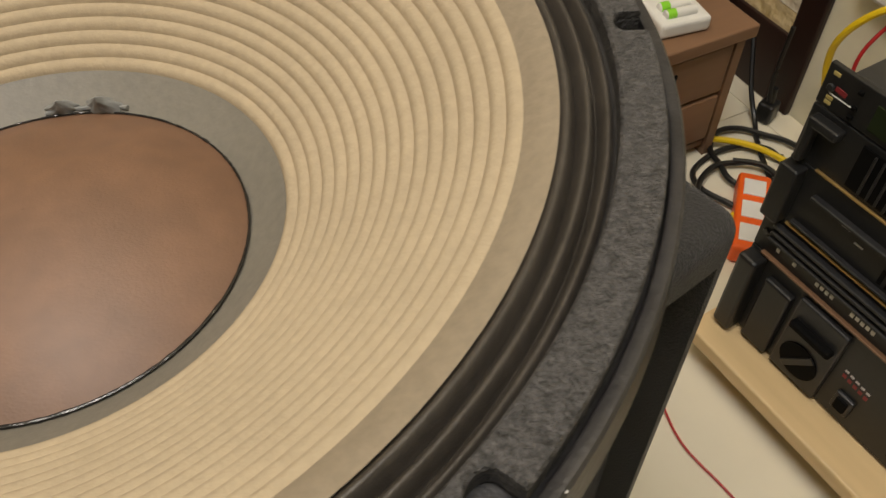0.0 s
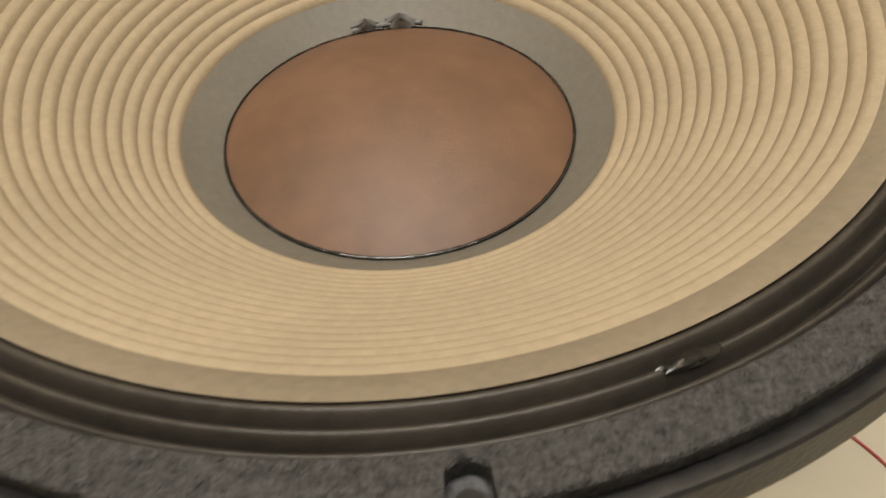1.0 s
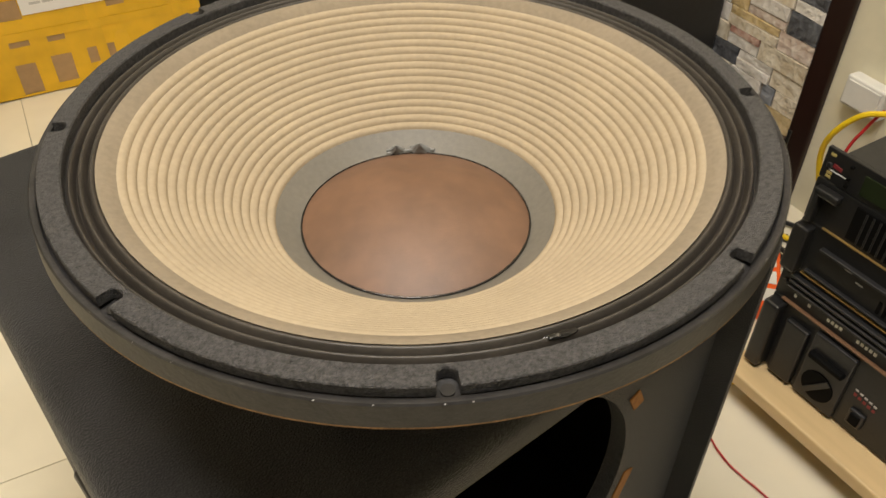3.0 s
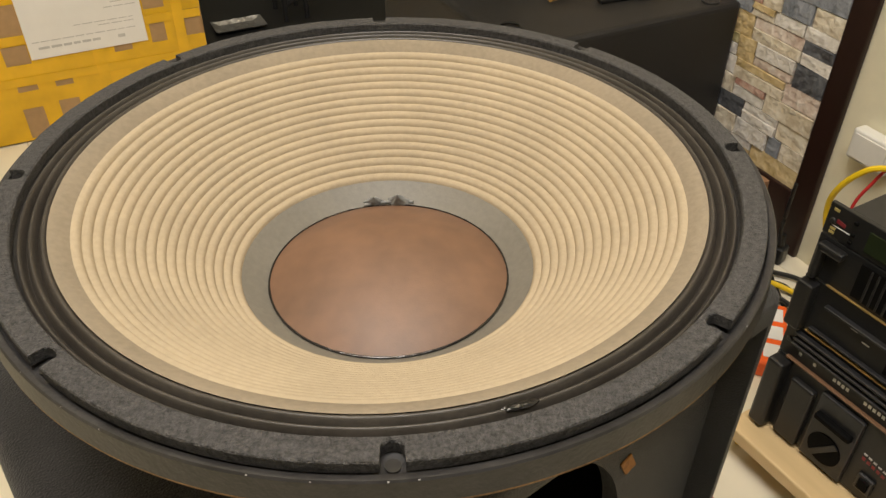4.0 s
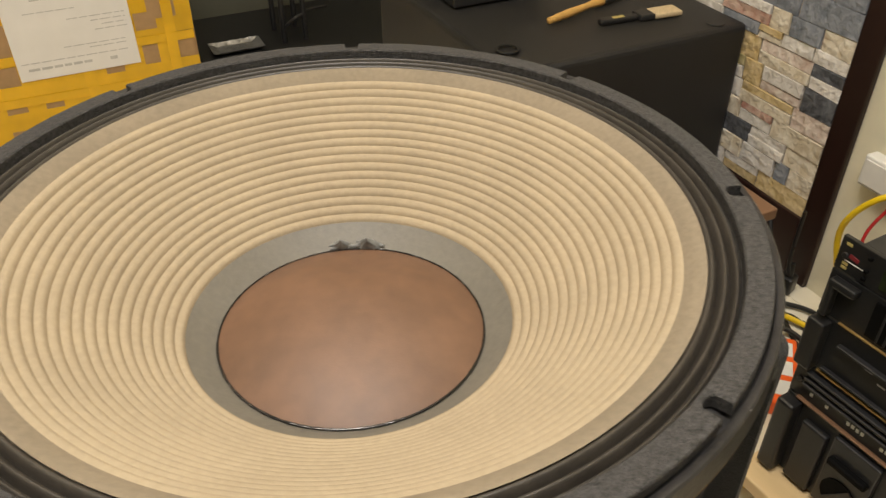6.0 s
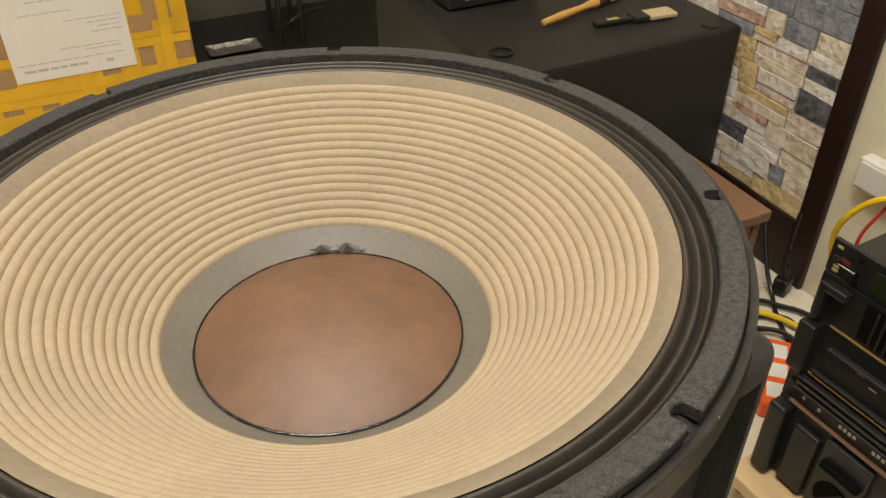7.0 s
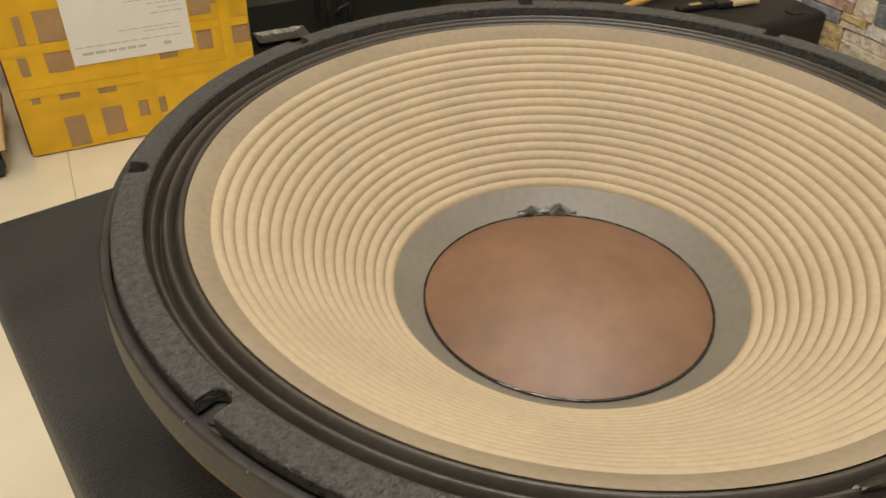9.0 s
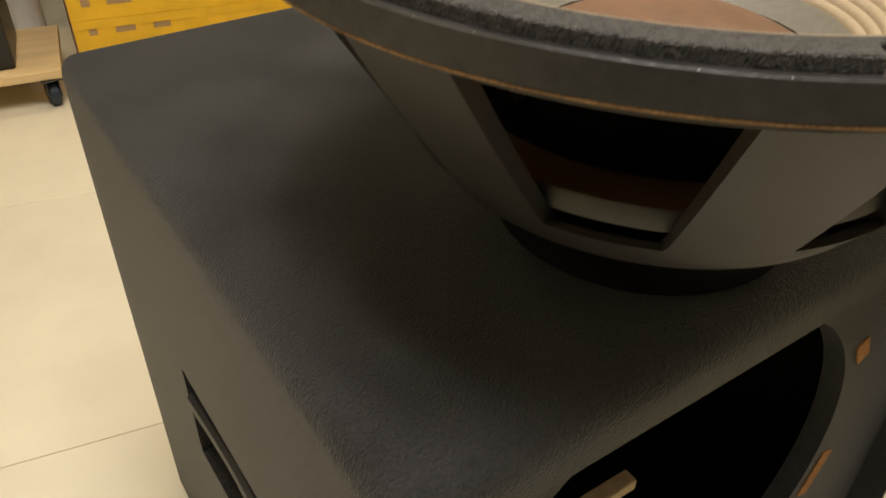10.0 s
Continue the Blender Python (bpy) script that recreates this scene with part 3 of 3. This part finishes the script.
# ---- second cabinet with things on it ----
s = empty("speaker_cabinet", room_pose(0.555, 0.766, 0), "black speaker cabinet with tools on top", "speaker cabinet")
part("body", box(0.54, 0.60, 0.450, (0.27, 0.30, 0), 0.012, 3), M["cab_matt"], s, "", False)
part("corner", cyl(0.018, 0.004, seg=20, bevel=0.001), M["cab_matt"], s, "round black corner plate", True, pose(0.48, 0.03, 0.449))
TOP2 = 0.4505
e = empty("mixer", room_pose(0.605, 1.078, TOP2), "black mixing unit with a white mark", "mixer")
part("body", box(0.215, 0.24, 0.07, (0.1075, 0.12, 0.004), 0.004), M["metal_black"], e)
for x, y in ((0.02, 0.02), (0.195, 0.02), (0.02, 0.22), (0.195, 0.22)):
    part("foot", cyl(0.008, 0.005, seg=14), M["plastic"], e, "", False, pose(x, y, 0))
part("mark", box(0.016, 0.002, 0.009, (0.045, -0.001, 0.02), 0.0004), M["white_print"], e, "small white mark")
for i in range(7):
    part("knob", cyl(0.006, 0.010, seg=12, bevel=0.001), M["plastic"], e, "", False, pose(0.03 + 0.025 * i, 0.06, 0.074))


def long_pose(x0, y0, x1, y1, z):
    return pose(x0, y0, z, 0, 0, math.degrees(math.atan2(y1 - y0, x1 - x0)))


e = empty("paint_brush", long_pose(0.332, 1.131, 0.531, 1.295, TOP2), "paint brush with a long orange wooden handle", "brush")
part("handle", lathe([(0.001, 0.0), (0.0065, 0.003), (0.0085, 0.06), (0.0065, 0.12), (0.0105, 0.165), (0.001, 0.166)], 16), M["handle_wood"], e, "orange wooden handle", True, pose(0, 0, 0.0106, 0, 90, 0))
part("ferrule", box(0.035, 0.026, 0.012, (0.183, 0, 0.004), 0.003), M["steel"], e)
part("bristles", box(0.045, 0.026, 0.010, (0.223, 0, 0.005), 0.003), M["bristle"], e)
e = empty("paint_brush", long_pose(0.432, 1.130, 0.627, 1.192, TOP2), "flat paint brush with black handle and pale bristles", "brush")
part("handle", box(0.085, 0.018, 0.011, (0.043, 0, 0), 0.004, 3), M["plastic"], e, "black handle")
part("label", box(0.026, 0.010, 0.0008, (0.042, 0, 0.0108)), M["yellow_print"], e, "yellow sticker")
part("ferrule", box(0.034, 0.036, 0.012, (0.100, 0, 0.001), 0.003), M["metal_black"], e)
part("bristles", box(0.062, 0.040, 0.010, (0.148, 0, 0.002), 0.003), M["bristle"], e, "pale worn bristles")
e = empty("cable_tie", pose(0.238, 1.017, TOP2 + 0.004), "black cable loop lying on the cabinet", "cable")
part("loop", lathe([(0.020 + 0.003 * math.cos(t), 0.003 * math.sin(t)) for t in (2 * math.pi * i / 8 for i in range(8))], 32, closed_profile=True), M["black_cable"], e, "", True)

# ---- cardboard box ----
bx = empty("cardboard_box", room_pose(-0.39, 1.685, 0), "cardboard box wrapped in yellow packing tape", "box")
BW, BD, BH = 0.57, 0.46, 0.60
part("carton", box(BW, BD, BH, (BW / 2, BD / 2, 0), 0.012, 3), M["card"], bx, "brown cardboard carton")
HOLES = [(0.098, 0.16, 0.287, 0.37),
         (0.098, 0.159, 0.215, 0.266),
         (0.106, 0.155, 0.143, 0.164),
         (0.199, 0.244, 0.142, 0.164),
         (0.101, 0.152, 0.011, 0.095),
         (0.193, 0.246, 0.025, 0.102),
         (0.288, 0.359, 0.061, 0.105),
         (0.463, 0.517, 0.306, 0.351),
         (0.468, 0.509, 0.214, 0.272),
         (0.547, 0.61, 0.216, 0.289),
         (0.367, 0.413, 0.206, 0.223),
         (0.038, 0.059, 0.216, 0.264),
         (0.039, 0.06, 0.142, 0.173),
         (0.052, 0.069, 0.285, 0.363),
         (0.2, 0.27, 0.43, 0.5),
         (0.5, 0.57, 0.33, 0.4),
         (0.06, 0.11, 0.43, 0.52)]
HOLES = [(x0 * 0.93, x1 * 0.93, z0 * 0.95, z1 * 0.95) for x0, x1, z0, z1 in HOLES]


def tape_wrap(name, width, height, holes, m):
    """A wrap of tape strips over one face, open where no strip runs."""
    xs = sorted({0.004, width - 0.004, *[h[0] for h in holes], *[h[1] for h in holes]})
    zs = sorted({0.004, height - 0.004, *[h[2] for h in holes], *[h[3] for h in holes]})
    bm = bmesh.new()
    grid = {}

    def vert(x, z, dy):
        k = (x, z, dy)
        if k not in grid:
            wob = 0.0018 * noise.noise(Vector((x * 14, z * 14, 3)))
            grid[k] = bm.verts.new((x + wob, dy - 0.0012 + 0.0006 * noise.noise(Vector((x * 30, z * 30, 7))), z + wob * 0.6))
        return grid[k]
    full = [(x0, x1, z0, z1) for x0, x1 in zip(xs, xs[1:]) for z0, z1 in zip(zs, zs[1:])
            if not any(h[0] <= (x0 + x1) / 2 <= h[1] and h[2] <= (z0 + z1) / 2 <= h[3] for h in holes)]
    for x0, x1, z0, z1 in full:
        bm.faces.new([vert(x, z, 0.0) for x, z in ((x0, z0), (x1, z0), (x1, z1), (x0, z1))])
    return part(name, bm, M["tape"], bx, "glossy yellow tape strips", False, m)


tape_wrap("tape_wrap", BW, BH, HOLES, Matrix())
tape_wrap("tape_wrap", BD, BH, [(0.06, 0.12, 0.05, 0.12), (0.2, 0.27, 0.06, 0.12), (0.1, 0.16, 0.2, 0.27), (0.25, 0.33, 0.22, 0.3)], pose(0, BD, 0, 0, 0, -90))
for z, t in ((0.155, 0.6), (0.26, 0.5)):
    part("tape_strip", box(BW - 0.01, 0.0008, 0.022, (0, 0, -0.011)), M["tape"], bx, "", False, pose(BW / 2, -0.0026, z + 0.005, 0, t))
for x, t in ((0.30, -1.0), (0.51, 0.8)):
    part("tape_strip", box(0.026, 0.0008, BH - 0.02, (0, 0, -BH / 2 + 0.01)), M["tape"], bx, "", False, pose(x, -0.0034, BH / 2, 0, t))

lb = empty("shipping_label", room_pose(-0.24, 1.6800, 0.213), "white printed paper sheet stuck on the box", "label")
part("sheet", box(0.275, 0.0006, 0.33, (0.1375, 0, 0), 0.0002, 1), M["paper"], lb)
rows = [(0.020, 0.02, 0.15, 0.006), (0.018, 0.185, 0.2, 0.008), (0.036, 0.01, 0.225, 0.0022), (0.052, 0.15, 0.225, 0.002), (0.060, 0.10, 0.225, 0.002), (0.088, 0.17, 0.235, 0.002),
        (0.098, 0.185, 0.235, 0.002), (0.108, 0.165, 0.235, 0.002), (0.118, 0.12, 0.235, 0.002), (0.140, 0.04, 0.14, 0.002), (0.165, 0.06, 0.20, 0.003), (0.19, 0.03, 0.21, 0.003)]
for z, x0, x1, h in rows:
    x, x1, z = x0 * 1.12, x1 * 1.12, z * 1.12
    while x < x1:
        n = min(0.012 + 0.016 * random.random(), x1 - x)
        part("text_bar", box(n, 0.0003, h, (x + n / 2, -0.0006, z)), M["ink"], lb)
        x += n + 0.004

# second dolly by the box
d = empty("dolly", room_pose(-0.89, 1.60, 0), "pale wooden dolly with a black case on it", "dolly")
part("board", box(0.46, 0.30, 0.022, (0.23, 0.15, 0.075), 0.003), M["pine"], d, "pale wooden board")
for x, y in ((0.43, 0.02), (0.43, 0.27), (0.04, 0.02), (0.04, 0.27)):
    caster(d, pose(x, y, 0, 0, 0, 15), 0.075)
e = empty("equipment_case", room_pose(-0.885, 1.64, 0.0975), "black equipment case on the dolly", "case")
part("body", box(0.36, 0.22, 0.16, (0.18, 0.11, 0), 0.008), M["plastic"], e)
part("lid", box(0.365, 0.225, 0.03, (0.18, 0.11, 0.1605), 0.006), M["metal_black"], e)
e = empty("wooden_cabinet", room_pose(-1.15, 2.15, 0), "dark brown wooden cabinet against the wall", "cabinet")
part("body", box(0.55, 0.22, 0.8, (0.27, 0.11, 0), 0.005), M["darkwood"], e)
part("door", box(0.26, 0.014, 0.72, (0.14, -0.008, 0.04), 0.003), M["darkwood"], e)
part("door", box(0.26, 0.014, 0.72, (0.41, -0.008, 0.04), 0.003), M["darkwood"], e)
e = empty("rolled_sheet", room_pose(-0.515, 2.15, 0), "grey rolled plastic sheet standing by the wall", "roll")
part("roll", lathe([(0.012, 0.0), (0.042, 0.0), (0.044, 0.4), (0.012, 0.4)], 24, closed_profile=True), M["ink"], e, "", True)

# stand, low black platform and foil behind the loudspeaker
e = empty("platform", room_pose(0.226, 1.85, 0), "low black board on the floor", "board")
part("slab", box(0.82, 0.54, 0.035, (0.41, 0.275, 0), 0.005), M["plastic"], e)
e = empty("foil_tray", room_pose(0.271, 2.037, 0.036), "crumpled silver foil tray", "tray")
bm = bmesh.new()
bmesh.ops.create_grid(bm, x_segments=24, y_segments=14, size=0.5)
for v in bm.verts:
    ex = max(abs(v.co.x), abs(v.co.y)) * 2
    v.co = Vector((v.co.x * 0.16 + 0.08, v.co.y * 0.09 + 0.045, 0.003 + 0.010 * max(0, ex - 0.7) / 0.3 + 0.003 * abs(noise.noise(v.co * 9))))
bmesh.ops.solidify(bm, geom=bm.faces[:], thickness=0.001)
part("tray", bm, M["foil"], e)
e = empty("music_stand", room_pose(0.536, 2.069, 0.0355), "black tubular metal stand with crossbar", "stand")
for x, y in ((-0.035, 0.0), (0.035, 0.0), (-0.035, 0.12), (0.035, 0.12)):
    part("leg", tube([(x, y, 0.0), (x * 0.95, y, 0.4), (x * 0.9, y, 0.9)], 0.009, 8), M["metal_black"], e, "", True)
part("crossbar", tube([(-0.034, 0, 0.05), (0.0, -0.012, 0.075), (0.034, 0, 0.085)], 0.006, 12), M["metal_black"], e, "", True)
part("crossbar", tube([(0.034, 0, 0.09), (0.06, 0.01, 0.09), (0.12, 0.03, 0.085)], 0.004, 12), M["metal_black"], e, "", True)
part("seat", box(0.20, 0.20, 0.03, (0, 0.06, 0.895), 0.008), M["plastic"], e)

# ---- brown drawer unit with a battery charger ----
e = empty("drawer_unit", room_pose(0.565, 0.4445, 0), "low brown laminate drawer unit with worn front", "drawers")
part("top", box(0.36, 0.30, 0.022, (0.175, 0.15, 0.238), 0.003), M["drawer"], e)
part("side", box(0.016, 0.28, 0.238, (0.340, 0.152, 0)), M["drawer"], e)
part("side", box(0.016, 0.28, 0.238, (0.012, 0.152, 0)), M["drawer"], e)
part("back", box(0.308, 0.012, 0.238, (0.176, 0.285, 0)), M["drawer"], e)
part("shelf", box(0.308, 0.26, 0.012, (0.176, 0.148, 0.02)), M["drawer"], e)
for z in (0.040, 0.138):
    dr = part("drawer_front", box(0.304, 0.016, 0.090, (0.176, 0.020, z), 0.003), M["drawer"], e)
    part("finger_slot", box(0.10, 0.004, 0.018, (0.176, 0.0115, z + 0.050), 0.001), M["grille"], dr, "dark finger slot")
ch = empty("battery_charger", room_pose(0.762, 0.480, 0.2605, -8) @ Matrix.Scale(1.13, 4), "white battery charger with two green and white cells", "charger")
part("body", box(0.072, 0.105, 0.022, (0.036, 0.05, 0), 0.006, 3), M["white_plastic"], ch)
for k in range(2):
    cell = part("battery", cyl(0.0068, 0.044, seg=16, bevel=0.001), M["white_plastic"], ch, "white battery cell", True, pose(0.012, 0.016 + 0.017 * k, 0.024, 0, 90, 0))
    part("wrap", cyl(0.0070, 0.012, seg=16), M["green"], cell, "green battery wrap", True, pose(0, 0, 0.002))
part("print", box(0.006, 0.03, 0.0006, (0.02, 0.078, 0.0222)), M["ink"], ch)

# ---- cables ----


def cable(name, label, pts, r, material, n=60):
    e = empty(name, Matrix(), label, "cable", "floor cables")
    turn = pose(0, 0, 0, 0, 0, 19)
    part("cord", tube([turn @ Vector(p) for p in pts], r, n, 8), material, e, "", True)
    return e


cable("red_wire", "thin red wire lying on the tiles", [(0.603, 0.215, 0.004), (0.547, 0.138, 0.004), (0.532, 0.096, 0.004), (0.529, 0.061, 0.004), (0.533, 0.033, 0.004), (0.543, -0.015, 0.004), (0.558, -0.129, 0.004), (0.521, -0.391, 0.004)], 0.0016, M["red_wire"])
for ca, cb, rr, z, w in ((0.90, 0.42, 0.080, 0.006, 0.0), (0.86, 0.36, 0.095, 0.014, 1.0), (0.94, 0.45, 0.075, 0.010, 2.0)):
    cable("black_cable", "black power cable in loose loops on the floor",
          [(ca + rr * (1 + 0.12 * math.sin(3 * t + w)) * math.cos(t + w), cb + rr * (1 + 0.1 * math.cos(2 * t)) * math.sin(t + w), z + 0.004 * math.sin(5 * t) ** 2) for t in (i * 0.5 for i in range(14))], 0.0050, M["black_cable"], 90)
cable("black_cable", "black power cable running to the wall", [(1.03, 0.62, 0.12), (1.01, 0.57, 0.05), (1.00, 0.53, 0.012), (0.97, 0.48, 0.007), (0.93, 0.39, 0.006), (0.89, 0.28, 0.006)], 0.0045, M["black_cable"])
cable("black_cable", "black power cable rising from a plug", [(1.010, 0.53, 0.20), (1.006, 0.528, 0.10), (1.004, 0.518, 0.06)], 0.004, M["black_cable"], 20)
cable("yellow_cable", "yellow cable winding over the floor", [(0.80, 0.54, 0.020), (0.88, 0.52, 0.020), (0.95, 0.47, 0.018), (1.00, 0.38, 0.008), (1.03, 0.28, 0.007)], 0.0055, M["yellow_cable"])
cable("yellow_cable", "yellow cable winding over the floor", [(0.64, 0.18, 0.007), (0.675, 0.255, 0.007), (0.72, 0.32, 0.010), (0.78, 0.345, 0.020), (0.85, 0.345, 0.022), (0.90, 0.29, 0.010)], 0.0060, M["yellow_cable"])
cable("yellow_cable", "yellow cable hanging from the wall socket", [(1.030, 0.365, 0.325), (1.00, 0.39, 0.315), (0.985, 0.42, 0.265), (0.995, 0.435, 0.20), (1.02, 0.42, 0.09), (1.01, 0.39, 0.008)], 0.0055, M["yellow_cable"])
cable("red_wire", "red wire hanging from the wall socket", [(1.035, 0.375, 0.325), (1.02, 0.385, 0.29), (0.995, 0.39, 0.23), (1.00, 0.37, 0.12), (1.02, 0.33, 0.006)], 0.003, M["red_wire"])
e = empty("wall_socket", room_pose(EAST - 0.001, 0.384, 0.31, 90), "white wall socket box with cables", "socket")
part("box", box(0.085, 0.028, 0.06, (0, 0.0145, -0.03), 0.005, 3), M["white_plastic"], e)
part("face", box(0.07, 0.003, 0.046, (0, 0.030, -0.023), 0.001), M["white_plastic"], e)
e = empty("power_strip", room_pose(0.815, 0.252, 0.0, 45.6), "orange power strip with white sockets", "power strip")
part("body", box(0.17, 0.052, 0.036, (0.06, 0, 0), 0.007, 3), M["orange"], e)
for i in range(3):
    part("socket", box(0.036, 0.034, 0.003, (0.01 + 0.05 * i, 0, 0.0345), 0.001), M["white_plastic"], e, "white socket insert")
e = empty("plug", room_pose(1.055, 0.481, 0.0, 20), "black mains plug standing on the floor", "plug")
part("body", box(0.034, 0.030, 0.04, (0, 0, 0), 0.006, 3), M["plastic"], e)
part("cord_grip", cyl(0.008, 0.03, seg=12, r2=0.005), M["plastic"], e, "", True, pose(0, 0, 0.039))

# ---- floor tiles ----
TA, TB, TS = -0.311, 0.512, 0.681
tile_meshes = {}
for i in range(-6, 4):
    for j in range(-6, 4):
        a0, a1 = max(WEST, TA + TS * i), min(EAST, TA + TS * (i + 1))
        b0, b1 = max(NEAR, TB + TS * j), min(BACK, TB + TS * (j + 1))
        if a1 - a0 < 0.02 or b1 - b0 < 0.02:
            continue
        g = 0.0007
        key = (round(a1 - a0, 4), round(b1 - b0, 4))
        if key not in tile_meshes:
            bm = box(a1 - a0 - 2 * g, b1 - b0 - 2 * g, 0.009, (0, 0, -0.009), 0.0008, 1)
            me = bpy.data.meshes.new("tile")
            bm.to_mesh(me)
            bm.free()
            me.materials.append(M["floor"])
            tile_meshes[key] = me
        t = new("tile", tile_meshes[key])
        t.parent = floor
        t.matrix_world = room_pose((a0 + a1) / 2, (b0 + b1) / 2, 0.0)

# ---- split-face stones of the framed panel ----
panel = part("wall_panel", box(0.006, 1.75 - POST - POST_WIDE, HIGH - 0.138, (0, 0, 0)), M["mortar"])
panel.matrix_world = room_pose(EAST - 0.003, (1.75 + POST + POST_WIDE) / 2, 0.138)
tagged(panel, "split-face stone cladding in cream, slate and rose", "wall", kind="structure")
rng = random.Random(7)


def stone_mesh(y0, y1, z0, z1, d):
    c = 0.0009
    w = [rng.uniform(-0.0012, 0.0012) for _ in range(4)]
    q = [(y0 + rng.uniform(-0.0004, 0.0030), z0 + rng.uniform(-0.0012, 0.0014)), (y1 - rng.uniform(-0.0004, 0.0030), z0 + rng.uniform(-0.0012, 0.0014)),
         (y1 - rng.uniform(-0.0004, 0.0030), z1 - rng.uniform(-0.0012, 0.0014)), (y0 + rng.uniform(-0.0004, 0.0030), z1 - rng.uniform(-0.0012, 0.0014))]
    s = ((c, c), (-c, c), (-c, -c), (c, -c))
    v = [(0, *p) for p in q] + [(-d * 0.7, *p) for p in q] + [(-d + w[k], q[k][0] + s[k][0], q[k][1] + s[k][1]) for k in range(4)]
    f = [(0, 1, 5, 4), (1, 2, 6, 5), (2, 3, 7, 6), (3, 0, 4, 7), (4, 5, 9, 8), (5, 6, 10, 9), (6, 7, 11, 10), (7, 4, 8, 11), (8, 9, 10, 11)]
    return v, f


z, rest = 0.0, ([], [], [])
while z < 1.9:
    h = rng.choice((0.026, 0.034, 0.040, 0.048))
    y = -(1.75 - POST - POST_WIDE) / 2
    end = -y
    while y < end - 0.01:
        n = min(rng.uniform(0.035, 0.14), end - y)
        if end - y - n < 0.03:
            n = end - y
        cut = h * rng.uniform(0.4, 0.6) if rng.random() < 0.28 else 0.0
        for z0, z1 in (((z, z + cut), (z + cut, z + h)) if cut else ((z, z + h),)):
            v, f = stone_mesh(y + 0.0003, y + n - 0.0003, z0 + 0.0003, z1 - 0.0003, rng.uniform(0.002, 0.0055))
            k = rng.choices(range(8), (24, 28, 12, 12, 12, 9, 2, 4))[0]
            if z < 0.56 and y < 0.02:
                me = bpy.data.meshes.new("stone")
                me.from_pydata(v, [], f)
                me.materials.append(STONES[k])
                o = new("stone", me)
                o.parent = panel
                o.location = (-0.003, 0, 0)
            else:
                s0 = len(rest[0])
                rest[0].extend(v)
                rest[1].extend([tuple(q + s0 for q in p) for p in f])
                rest[2].extend([k] * len(f))
        y += n
    z += h
me = bpy.data.meshes.new("stones")
me.from_pydata(rest[0], [], rest[1])
for mm in STONES:
    me.materials.append(mm)
for p, k in zip(me.polygons, rest[2]):
    p.material_index = k
o = tagged(new("stones", me), kind="stuff")
o.parent = panel
o.location = (-0.003, 0, 0)
